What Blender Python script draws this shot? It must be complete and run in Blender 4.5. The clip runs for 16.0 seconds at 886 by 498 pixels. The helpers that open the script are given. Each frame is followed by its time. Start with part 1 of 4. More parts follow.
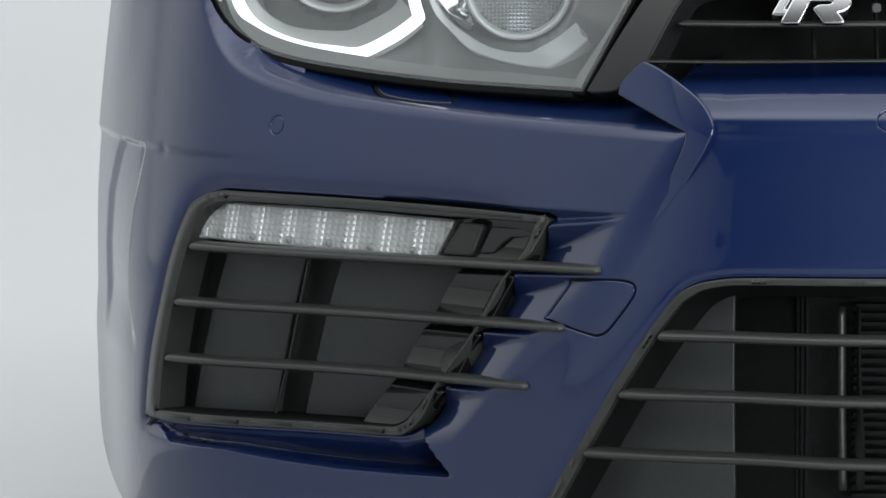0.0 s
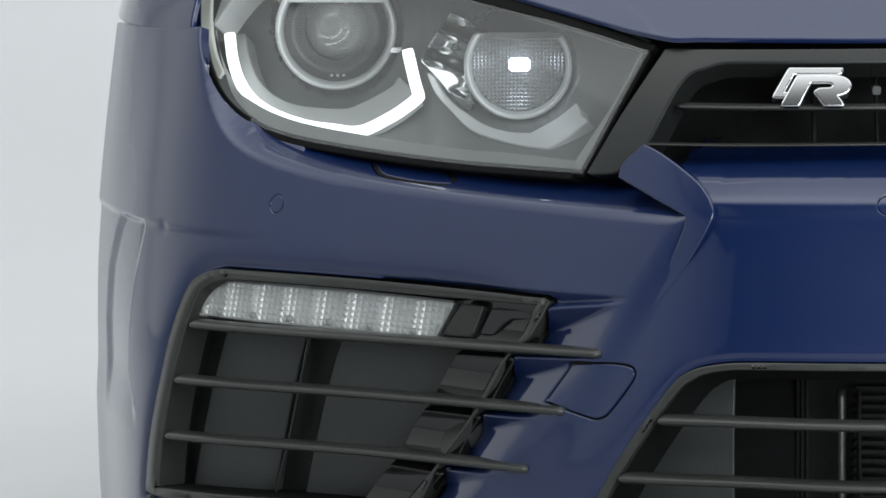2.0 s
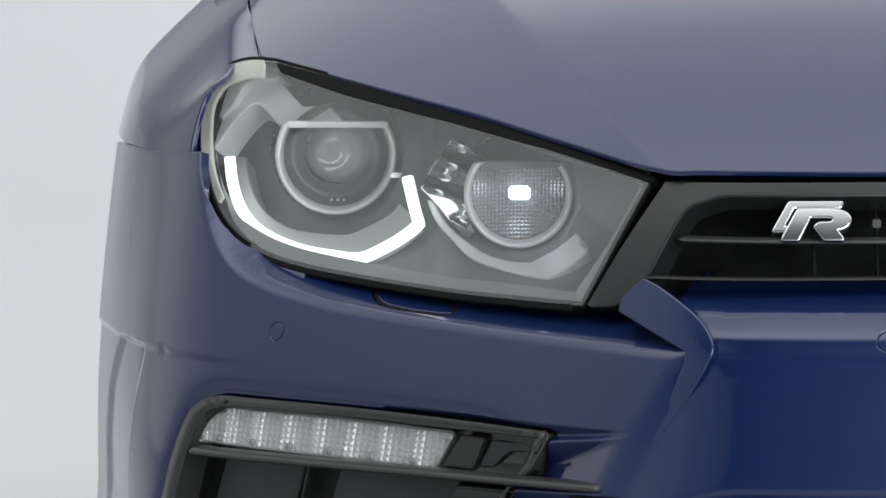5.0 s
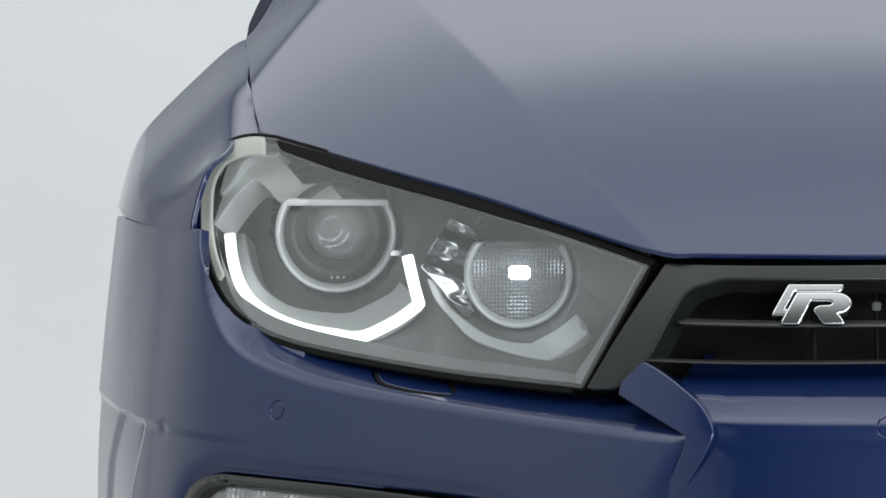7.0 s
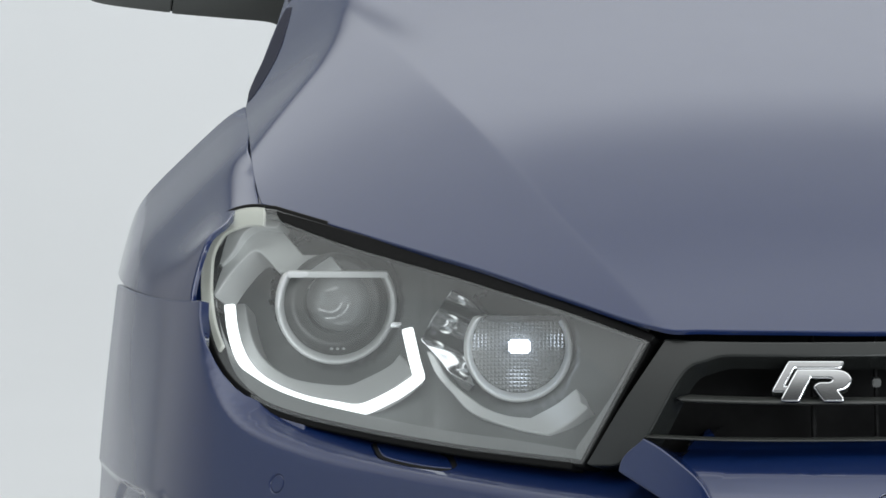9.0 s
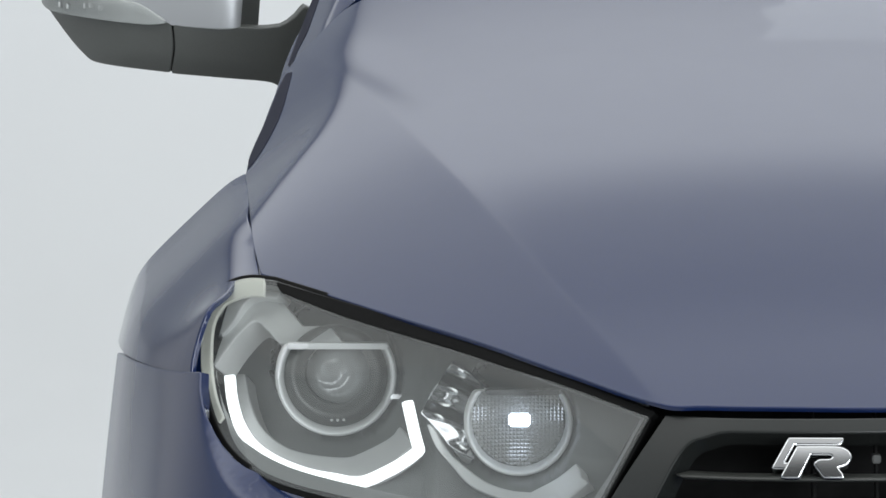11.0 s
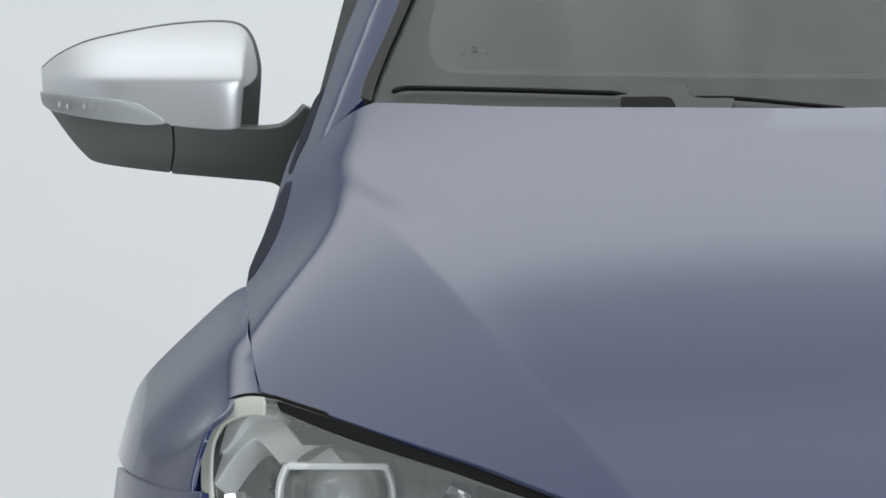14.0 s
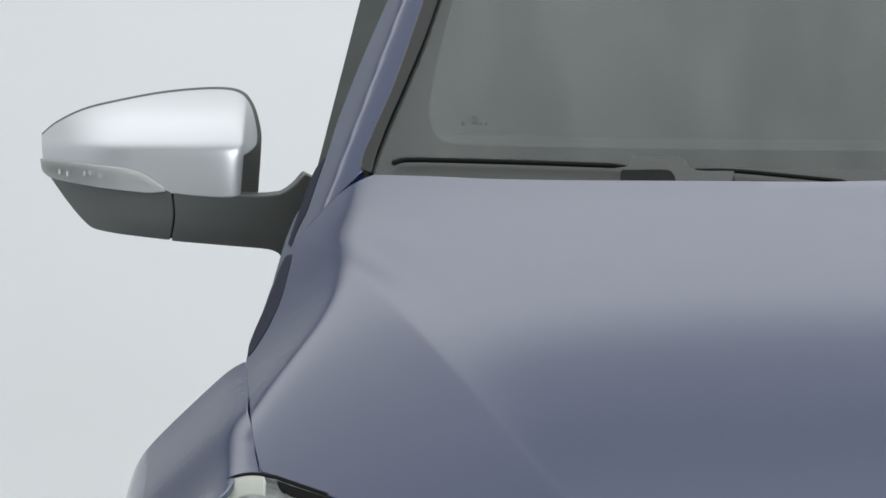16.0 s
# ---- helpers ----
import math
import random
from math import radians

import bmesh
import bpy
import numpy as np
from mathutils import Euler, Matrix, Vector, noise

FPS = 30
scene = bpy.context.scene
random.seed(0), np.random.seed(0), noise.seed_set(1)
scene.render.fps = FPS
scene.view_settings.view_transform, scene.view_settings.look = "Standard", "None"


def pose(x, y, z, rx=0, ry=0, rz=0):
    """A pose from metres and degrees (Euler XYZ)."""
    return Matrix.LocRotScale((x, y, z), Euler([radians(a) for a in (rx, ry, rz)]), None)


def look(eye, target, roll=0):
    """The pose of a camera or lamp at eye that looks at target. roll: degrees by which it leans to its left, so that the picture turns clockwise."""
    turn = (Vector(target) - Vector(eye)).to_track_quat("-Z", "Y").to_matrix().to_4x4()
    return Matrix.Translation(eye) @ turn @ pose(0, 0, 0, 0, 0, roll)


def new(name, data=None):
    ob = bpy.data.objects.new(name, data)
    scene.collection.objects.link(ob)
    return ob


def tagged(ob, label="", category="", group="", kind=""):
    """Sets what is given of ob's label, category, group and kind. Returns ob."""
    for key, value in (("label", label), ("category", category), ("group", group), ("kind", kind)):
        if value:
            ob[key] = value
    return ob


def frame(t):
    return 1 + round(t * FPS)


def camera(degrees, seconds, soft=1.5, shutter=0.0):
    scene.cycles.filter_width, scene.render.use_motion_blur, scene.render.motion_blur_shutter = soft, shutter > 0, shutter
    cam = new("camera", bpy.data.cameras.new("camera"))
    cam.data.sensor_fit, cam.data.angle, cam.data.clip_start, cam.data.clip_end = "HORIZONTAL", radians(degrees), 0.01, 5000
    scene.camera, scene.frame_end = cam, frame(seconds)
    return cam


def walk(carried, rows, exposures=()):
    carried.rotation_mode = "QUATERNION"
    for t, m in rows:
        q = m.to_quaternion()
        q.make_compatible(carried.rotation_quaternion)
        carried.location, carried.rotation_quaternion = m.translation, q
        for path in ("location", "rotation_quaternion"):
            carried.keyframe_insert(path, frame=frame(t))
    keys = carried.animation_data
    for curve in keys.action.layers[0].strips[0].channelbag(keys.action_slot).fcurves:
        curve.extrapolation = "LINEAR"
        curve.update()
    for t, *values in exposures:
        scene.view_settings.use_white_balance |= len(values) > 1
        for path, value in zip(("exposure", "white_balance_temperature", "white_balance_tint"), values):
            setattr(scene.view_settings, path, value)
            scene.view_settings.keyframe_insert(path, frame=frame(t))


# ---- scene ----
# ---- camera: slides straight up its own picture, looking a little down ----
cam = camera(9.3376, 16.0, soft=1.6)
EYE, TILT = (-0.565, -4.9358, 0.9657), -6.0
RISE = [(0, 0.0), (0.5, 0.0184), (1, 0.0366), (1.5, 0.0568), (2, 0.0763), (2.5, 0.0973), (3, 0.1172), (3.5, 0.1387), (4, 0.1586), (6.5, 0.2586), (7, 0.276), (7.5, 0.2939),
    (8, 0.3112), (8.5, 0.3292), (9, 0.3467), (11.5, 0.4365), (12, 0.4564), (12.5, 0.4757), (13, 0.4963), (13.5, 0.5152), (14, 0.5353), (14.5, 0.5539), (15, 0.5742),
    (15.5, 0.5935), (16, 0.6147)]
up = Vector((0, math.sin(radians(-TILT)), math.cos(radians(-TILT))))
walk(cam, [(t, Matrix.Translation(Vector(EYE) + up * d) @ pose(0, 0, 0, 90 + TILT, 0, 0)) for t, d in RISE])

# ---- light: a white studio with a lit ceiling, added fill boxes and dark drapes behind the camera ----
world = bpy.data.worlds.new("studio_air")
scene.world = world
world.use_nodes = True
world.node_tree.nodes["Background"].inputs[0].default_value = (0.8, 0.9, 1.0, 1)
world.node_tree.nodes["Background"].inputs[1].default_value = 0.02
scene.view_settings.exposure = 0.0


def softbox(name, place, target, size_x, size_y, glow, color=(1, 1, 1)):
    """A soft box of a given brightness (white paper in full light is 1)."""
    data = bpy.data.lights.new(name, "AREA")
    data.shape, data.size, data.size_y, data.color = "RECTANGLE", size_x, size_y, color
    data.energy = glow * math.pi * size_x * size_y
    ob = new(name, data)
    ob.matrix_world = look(place, target)
    return ob


# unseen fill, added to brighten the bumper face, lamp and grilles
softbox("front_fill", (2.8, -6.6, 2.3), (-0.6, 0.2, 0.7), 5.0, 3.8, 7.5, (0.95, 1.0, 1.04))
# unseen fill, added to lift the backdrop
softbox("backdrop_fill", (0.0, 2.3, 5.15), (0.0, 5.4, 0.0), 9.0, 0.4, 0.62)


# ---- materials ----
def material(name, color, rough=0.5, metal=0.0, coat=0.0, grain=0.0, grain_size=300.0, relief=0.0, relief_size=200.0, spec=0.5, wear=0.0):
    m = bpy.data.materials.new(name)
    m.use_nodes = True
    nt = m.node_tree
    b = nt.nodes["Principled BSDF"]
    b.inputs["Base Color"].default_value = (*color, 1)
    b.inputs["Roughness"].default_value = rough
    b.inputs["Metallic"].default_value = metal
    b.inputs["Coat Weight"].default_value = coat
    b.inputs["Coat Roughness"].default_value = 0.03
    b.inputs["Coat IOR"].default_value = 1.62
    b.inputs["Specular IOR Level"].default_value = spec
    co = nt.nodes.new("ShaderNodeTexCoord")
    if grain:
        n = nt.nodes.new("ShaderNodeTexNoise")
        n.inputs["Scale"].default_value = grain_size
        n.inputs["Detail"].default_value = 4
        nt.links.new(co.outputs["Object"], n.inputs["Vector"])
        r = nt.nodes.new("ShaderNodeMapRange")
        r.inputs["From Min"].default_value, r.inputs["From Max"].default_value = 0.3, 0.7
        r.inputs["To Min"].default_value, r.inputs["To Max"].default_value = 1 - grain, 1 + grain
        nt.links.new(n.outputs["Fac"], r.inputs["Value"])
        mix = nt.nodes.new("ShaderNodeVectorMath")
        mix.operation = "SCALE"
        mix.inputs[0].default_value = color
        nt.links.new(r.outputs["Result"], mix.inputs["Scale"])
        nt.links.new(mix.outputs["Vector"], b.inputs["Base Color"])
    if wear:
        n = nt.nodes.new("ShaderNodeTexNoise")
        n.inputs["Scale"].default_value = 9.0
        n.inputs["Detail"].default_value = 6
        nt.links.new(co.outputs["Object"], n.inputs["Vector"])
        r = nt.nodes.new("ShaderNodeMapRange")
        r.inputs["To Min"].default_value, r.inputs["To Max"].default_value = max(0.0, rough - wear), rough + wear
        nt.links.new(n.outputs["Fac"], r.inputs["Value"])
        nt.links.new(r.outputs["Result"], b.inputs["Roughness"])
    if relief:
        n = nt.nodes.new("ShaderNodeTexNoise")
        n.inputs["Scale"].default_value = relief_size
        n.inputs["Detail"].default_value = 3
        nt.links.new(co.outputs["Object"], n.inputs["Vector"])
        bp = nt.nodes.new("ShaderNodeBump")
        bp.inputs["Strength"].default_value = relief
        bp.inputs["Distance"].default_value = 0.001
        nt.links.new(n.outputs["Fac"], bp.inputs["Height"])
        nt.links.new(bp.outputs["Normal"], b.inputs["Normal"])
    return m


def clear(name, tint, gloss_rough=0.02, veil=0.0, ior=1.5, streak=0.0):
    """A clear cover: what lies behind shows through, with the mirror image of the room on it by the angle. A pale
    diffuse share stands in for bright reflections on it.
    """
    m = bpy.data.materials.new(name)
    m.use_nodes = True
    nt = m.node_tree
    nt.nodes.clear()
    out = nt.nodes.new("ShaderNodeOutputMaterial")
    tr, gl, df = nt.nodes.new("ShaderNodeBsdfTransparent"), nt.nodes.new("ShaderNodeBsdfGlossy"), nt.nodes.new("ShaderNodeBsdfDiffuse")
    tr.inputs["Color"].default_value = (*tint, 1)
    gl.inputs["Roughness"].default_value = gloss_rough
    df.inputs["Color"].default_value = (0.8, 0.82, 0.8, 1)
    fr = nt.nodes.new("ShaderNodeFresnel")
    fr.inputs["IOR"].default_value = ior
    mx, mh = nt.nodes.new("ShaderNodeMixShader"), nt.nodes.new("ShaderNodeMixShader")
    mh.inputs["Fac"].default_value = veil
    if streak:
        # pale streaks painted into the glass in place of faint reflections
        co, mp = nt.nodes.new("ShaderNodeTexCoord"), nt.nodes.new("ShaderNodeMapping")
        ns, rg = nt.nodes.new("ShaderNodeTexNoise"), nt.nodes.new("ShaderNodeMapRange")
        mp.inputs["Rotation"].default_value, mp.inputs["Scale"].default_value = (0, radians(-24), 0), (9.0, 1.2, 2.2)
        ns.inputs["Scale"].default_value, ns.inputs["Detail"].default_value = 1.6, 3
        for socket, v in zip(("From Min", "From Max", "To Min", "To Max"), (0.4, 0.75, veil * (1 - 0.3 * streak), veil * (1 + streak))):
            rg.inputs[socket].default_value = v
        nt.links.new(co.outputs["Object"], mp.inputs["Vector"])
        nt.links.new(mp.outputs[0], ns.inputs["Vector"])
        nt.links.new(ns.outputs["Fac"], rg.inputs["Value"])
        nt.links.new(rg.outputs["Result"], mh.inputs["Fac"])
    nt.links.new(tr.outputs[0], mh.inputs[1])
    nt.links.new(df.outputs[0], mh.inputs[2])
    nt.links.new(fr.outputs[0], mx.inputs["Fac"])
    nt.links.new(mh.outputs[0], mx.inputs[1])
    nt.links.new(gl.outputs[0], mx.inputs[2])
    nt.links.new(mx.outputs[0], out.inputs[0])
    return m


def glowing(name, color, strength):
    m = bpy.data.materials.new(name)
    m.use_nodes = True
    b = m.node_tree.nodes["Principled BSDF"]
    b.inputs["Base Color"].default_value = (0.8, 0.8, 0.8, 1)
    b.inputs["Emission Color"].default_value = (*color, 1)
    b.inputs["Emission Strength"].default_value = strength
    return m


def scrim(name, rows, sides=None, gap=None):
    """A glowing studio cloth: its glow changes along y, and falls off to both sides, tuned to the reflections wanted on
    the car.
    """
    m = bpy.data.materials.new(name)
    m.use_nodes = True
    nt = m.node_tree
    nt.nodes.clear()
    out, em, ramp_node = nt.nodes.new("ShaderNodeOutputMaterial"), nt.nodes.new("ShaderNodeEmission"), nt.nodes.new("ShaderNodeValToRGB")
    co, sep, rng = nt.nodes.new("ShaderNodeTexCoord"), nt.nodes.new("ShaderNodeSeparateXYZ"), nt.nodes.new("ShaderNodeMapRange")
    rng.inputs["From Min"].default_value, rng.inputs["From Max"].default_value = rows[0][0], rows[-1][0]
    el = ramp_node.color_ramp.elements
    ramp_node.color_ramp.interpolation = "B_SPLINE"
    top = max(g for _, g in rows)
    while len(el) < len(rows):
        el.new(0.5)
    for e, (y, g) in zip(el, rows):
        e.position = (y - rows[0][0]) / (rows[-1][0] - rows[0][0])
        e.color = (0.965 * g / top, 0.995 * g / top, g / top, 1)
    em.inputs["Strength"].default_value = top
    nt.links.new(co.outputs["Object"], sep.inputs[0])
    nt.links.new(sep.outputs["Y"], rng.inputs["Value"])
    nt.links.new(rng.outputs["Result"], ramp_node.inputs["Fac"])
    nt.links.new(ramp_node.outputs["Color"], em.inputs["Color"])
    if sides:
        size, fall = nt.nodes.new("ShaderNodeMath"), nt.nodes.new("ShaderNodeMapRange")
        size.operation, fall.interpolation_type = "ABSOLUTE", "SMOOTHSTEP"
        for socket, v in zip(("From Min", "From Max", "To Min", "To Max"), (sides[0], sides[1], top, top * sides[2])):
            fall.inputs[socket].default_value = v
        nt.links.new(sep.outputs["X"], size.inputs[0])
        nt.links.new(size.outputs[0], fall.inputs["Value"])
        nt.links.new(fall.outputs["Result"], em.inputs["Strength"])
    if gap:
        # a stretch over the middle is dimmed for the darker patch mirrored in the bonnet
        half, soft, y0, y1, edge, dim = gap
        product = None
        for value, a, b in ((size.outputs[0], half + soft, half), (sep.outputs["Y"], y0 - edge, y0 + edge), (sep.outputs["Y"], y1 + edge, y1 - edge)):
            inside_gap = nt.nodes.new("ShaderNodeMapRange")
            inside_gap.interpolation_type = "SMOOTHSTEP"
            inside_gap.inputs["From Min"].default_value, inside_gap.inputs["From Max"].default_value = a, b
            nt.links.new(value, inside_gap.inputs["Value"])
            if product is None:
                product = inside_gap.outputs["Result"]
            else:
                both = nt.nodes.new("ShaderNodeMath")
                both.operation = "MULTIPLY"
                nt.links.new(product, both.inputs[0])
                nt.links.new(inside_gap.outputs["Result"], both.inputs[1])
                product = both.outputs[0]
        keep, strength = nt.nodes.new("ShaderNodeMapRange"), nt.nodes.new("ShaderNodeMath")
        keep.inputs["To Min"].default_value, keep.inputs["To Max"].default_value = 1.0, dim
        strength.operation = "MULTIPLY"
        nt.links.new(product, keep.inputs["Value"])
        nt.links.new(keep.outputs["Result"], strength.inputs[0])
        nt.links.new(fall.outputs["Result"], strength.inputs[1])
        nt.links.new(strength.outputs[0], em.inputs["Strength"])
    nt.links.new(em.outputs[0], out.inputs[0])
    return m


SCRIM = scrim("lit_overhead_scrim", [(-7.5, 0.02), (-5.4, 0.06), (-4.0, 0.25), (-2.8, 1.0), (-1.6, 2.2), (-0.6, 2.4), (0.7, 1.6), (2.3, 0.6), (3.2, 0.85), (3.9, 1.0), (4.3, 1.1),
    (4.7, 1.4), (5.05, 2.0), (5.9, 1.8), (6.7, 1.2), (7.6, 0.4)], (3.0, 7.9, 0.42), (0.75, 0.6, 3.95, 4.85, 0.25, 0.68))
SIDE = scrim("lit_side_scrim", [(-1.0, 0.5), (1.0, 0.65), (2.5, 0.85), (4.2, 0.9), (5.6, 0.8), (6.8, 0.6), (8.0, 0.4)])
PAINT = material("blue_metallic_paint", (0.0026, 0.0140, 0.070), 0.45, 0.12, coat=1.0, grain=0.12, grain_size=2500, wear=0.04, spec=0.15)
BLACK = material("grained_black_plastic", (0.016, 0.017, 0.016), 0.5, relief=0.25, relief_size=1500, grain=0.2, wear=0.1)
FRAME = material("satin_black_plastic", (0.036, 0.038, 0.035), 0.32, grain=0.15, grain_size=900, wear=0.08)
GLOSS = material("piano_black_plastic", (0.008, 0.008, 0.008), 0.08)
# black plastic, made darker still: the shade in ducts and gaps is in it
DARK = material("shade_black_recess", (0.005, 0.005, 0.005), 0.8, spec=0.2, grain=0.3, grain_size=120)
MESH = material("dark_grey_radiator", (0.010, 0.010, 0.010), 0.8, 0.0, spec=0.2, grain=0.4, grain_size=200)
RUBBER = material("black_rubber_seal", (0.006, 0.006, 0.006), 0.55, grain=0.2, spec=0.12)
CHROME = material("chrome", (0.70, 0.71, 0.72), 0.14, 1.0, wear=0.03)
SATIN = material("satin_silver", (0.56, 0.575, 0.595), 0.30, 0.5, wear=0.03)
SILVER = material("silver_lamp_bowl", (0.46, 0.47, 0.465), 0.4, 0.15, grain=0.05, grain_size=700, wear=0.08)
GREY = material("grey_lamp_housing", (0.14, 0.148, 0.147), 0.4, 0.1, grain=0.08, grain_size=600, wear=0.1)
EDGE = material("mid_grey_lamp_edge", (0.27, 0.28, 0.275), 0.35, 0.1, grain=0.06, grain_size=600, wear=0.08)
BARREL = material("dark_lamp_barrel", (0.07, 0.073, 0.07), 0.4, 0.2, wear=0.1)
# the covers' pale diffuse share brightens them in place of reflected light
CLEAR = clear("lamp_cover", (0.95, 0.97, 0.96), veil=0.095, ior=1.6)
MILKY = clear("ribbed_lens", (0.97, 0.98, 0.975), veil=0.12, ior=1.5)
SCREEN = clear("windscreen_glass", (0.60, 0.70, 0.67), gloss_rough=0.12, veil=0.057, ior=1.6, streak=0.6)
FRIT = material("black_ceramic_edge", (0.030, 0.034, 0.033), 0.2, grain=0.1)
WHITE_LED = glowing("white_light_guide", (0.93, 0.97, 1.0), 1.6)
LED = glowing("cool_led", (0.72, 0.82, 1.0), 5.0)
STUDIO = material("white_studio_paint", (0.715, 0.73, 0.746), 0.75, grain=0.015, grain_size=1.2, relief=0.02, relief_size=60)
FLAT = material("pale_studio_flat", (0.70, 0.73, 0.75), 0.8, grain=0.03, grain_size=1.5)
FLOOR = material("darkened_studio_floor", (0.42, 0.427, 0.434), 0.5, grain=0.1, grain_size=3)
DRAPE = material("charcoal_drape", (0.2, 0.204, 0.21), 0.9, grain=0.2, grain_size=8)
BLANK = material("dark_grey_plastic", (0.042, 0.046, 0.0445), 0.45, grain=0.15, grain_size=400, relief=0.15, relief_size=1200, wear=0.1)
REFLECT = material("silver_reflector", (0.62, 0.63, 0.62), 0.3, 0.2, wear=0.1)
LENSY = material("clear_dome", (0.30, 0.31, 0.31), 0.08, 0.3, coat=1.0)
PALE = material("pale_silver_plastic", (0.66, 0.675, 0.67), 0.32, 0.2, grain=0.03, grain_size=900, wear=0.06)
CREAM = material("cream_lamp_border", (0.66, 0.665, 0.60), 0.4, grain=0.05, grain_size=600, wear=0.06)
PRISM = material("diffuser_plastic", (0.38, 0.385, 0.38), 0.2, 0.4, wear=0.08)
ALLOY = material("bare_alloy", (0.07, 0.07, 0.068), 0.4, 0.7, grain=0.2, grain_size=300)
BEZEL_GREY = material("dark_satin_bezel", (0.022, 0.024, 0.023), 0.26, grain=0.08, grain_size=900, wear=0.05)
# dark blue for the reflections painted on as strips beside the bonnet
NAVY = material("dark_reflection_blue", (0.010, 0.012, 0.028), 0.6, spec=0.2, grain=0.1)
MARKS = material("faint_print", (0.10, 0.108, 0.106), 0.7)
COWL = material("grey_black_cowl", (0.055, 0.058, 0.056), 0.5, grain=0.15, grain_size=500, relief=0.2, relief_size=1500)
CABIN = material("cabin_shade_grey", (0.042, 0.048, 0.047), 0.8, grain=0.15, grain_size=15)
SHELL = material("satin_black_mirror_shell", (0.10, 0.105, 0.10), 0.42, grain=0.1, grain_size=1200, relief=0.1, relief_size=2500, wear=0.05)


# ---- body surfaces: the car stands with its nose towards -y, its centre line on x = 0 ----
PLAN = [(0.0, -0.092), (0.16, -0.09), (0.305, -0.080), (0.415, -0.002), (0.545, 0.115), (0.665, 0.22), (0.775, 0.30),
        (0.853, 0.385), (0.893, 0.50), (0.921, 0.63), (0.947, 0.76), (0.972, 0.89)]
UNIT = 0.14


def plan(u):
    """The bumper's curve seen from above, at about u metres from the centre line: place (x, y) and the inward direction."""
    side = -1.0 if u < 0 else 1.0
    s = abs(u) / UNIT
    i = min(int(s), len(PLAN) - 3)
    k = s - i
    pts = [PLAN[abs(j)] if j >= 0 else (-PLAN[-j][0], PLAN[-j][1]) for j in (i - 1, i, i + 1, i + 2)]
    b = ((1 - k) ** 3 / 6, (3 * k ** 3 - 6 * k * k + 4) / 6, (-3 * k ** 3 + 3 * k * k + 3 * k + 1) / 6, k ** 3 / 6)
    d = (-(1 - k) ** 2 / 2, (3 * k * k - 4 * k) / 2, (-3 * k * k + 2 * k + 1) / 2, k * k / 2)
    x, y = sum(w * p[0] for w, p in zip(b, pts)), sum(w * p[1] for w, p in zip(b, pts))
    dx, dy = sum(w * p[0] for w, p in zip(d, pts)), sum(w * p[1] for w, p in zip(d, pts))
    n = math.hypot(dx, dy)
    return -side * x, y, side * dy / n, dx / n


def ramp(v, w):
    """0 below zero, v above it, rounded over a width w."""
    return 0.5 * (v + math.sqrt(v * v + w * w))


def step(v, w):
    k = min(1.0, max(0.0, v / w + 0.5))
    return k * k * (3 - 2 * k)


def bump(v, w):
    return math.exp(-(v / w) ** 2)


def line_z(u, pts):
    """Height of a broken line, given from the centre outwards, at u."""
    u = abs(u)
    for (a, za), (b, zb) in zip(pts, pts[1:]):
        if u <= b:
            return za + (zb - za) * (u - a) / (b - a)
    return pts[-1][1]


SHOULDER = [(0.0, 0.556), (0.322, 0.5555), (0.3532, 0.557), (0.4844, 0.5572), (0.5424, 0.558), (0.6023, 0.5599), (0.6655, 0.563), (0.7327, 0.5684), (0.8093, 0.5794),
    (0.8642, 0.592), (0.8986, 0.6055), (0.93, 0.63), (0.98, 0.68), (1.03, 0.78), (1.3, 0.9)]


def lean(a, z):
    """How far the front leans back at a height, less and less round the corner."""
    return (-0.035 + 0.45 * ramp(z - 0.42, 0.1) - 0.13 * ramp(z - 0.47, 0.02)) * step(1.0 - a, 0.5) + 0.08 * ramp(z - 0.45, 0.05) * step(a - 1.0, 0.3)


# pockets behind the ends of the side grille's bars: tip and grille side of each upper edge
GILLS = [((0.3912, 0.4812), (0.475, 0.4799)), ((0.4025, 0.4729), (0.4732, 0.4638)), ((0.4189, 0.4221), (0.4984, 0.4171)), ((0.4753, 0.3621), (0.5306, 0.3605)),
    ((0.5156, 0.3057), (0.5591, 0.3048))]
TIPS = [(0.2, 0.60), (0.3057, 0.5156), (0.3621, 0.4753), (0.4221, 0.4189), (0.4729, 0.4025), (0.4812, 0.3912), (0.6, 0.39)]
# the edge of the recessed middle, given as height and distance from the centre line
MIDDLE = [(0.2, 0.54), (0.2294, 0.5209), (0.2586, 0.4979), (0.3043, 0.4642), (0.3434, 0.4371), (0.3869, 0.4114), (0.488, 0.3636), (0.5112, 0.3507), (0.5317, 0.34),
    (0.55, 0.3249), (0.7, 0.3249)]
# the cut under the side grille: its lower edge and the grille's lower edge
CUT_LOW = [(0.5, 0.2245), (0.562, 0.224), (0.617, 0.221), (0.6815, 0.2191), (0.75, 0.2204), (0.826, 0.2241), (0.928, 0.2225), (0.97, 0.2365), (1.1, 0.26)]
CUT_TOP = [(0.5, 0.275), (0.59, 0.264), (0.6228, 0.2525), (0.75, 0.2477), (0.95, 0.2386), (1.1, 0.24)]
# the sunk field before the wheel: its front and rear edges
FIELD_FRONT = [(0.3, 1.02), (0.316, 1.029), (0.351, 1.0665), (0.385, 1.0706), (0.442, 1.0668), (0.497, 1.0524), (0.6, 1.04)]
FIELD_REAR = [(0.3, 1.21), (0.392, 1.2176), (0.446, 1.2025), (0.49, 1.1668), (0.51, 1.14)]


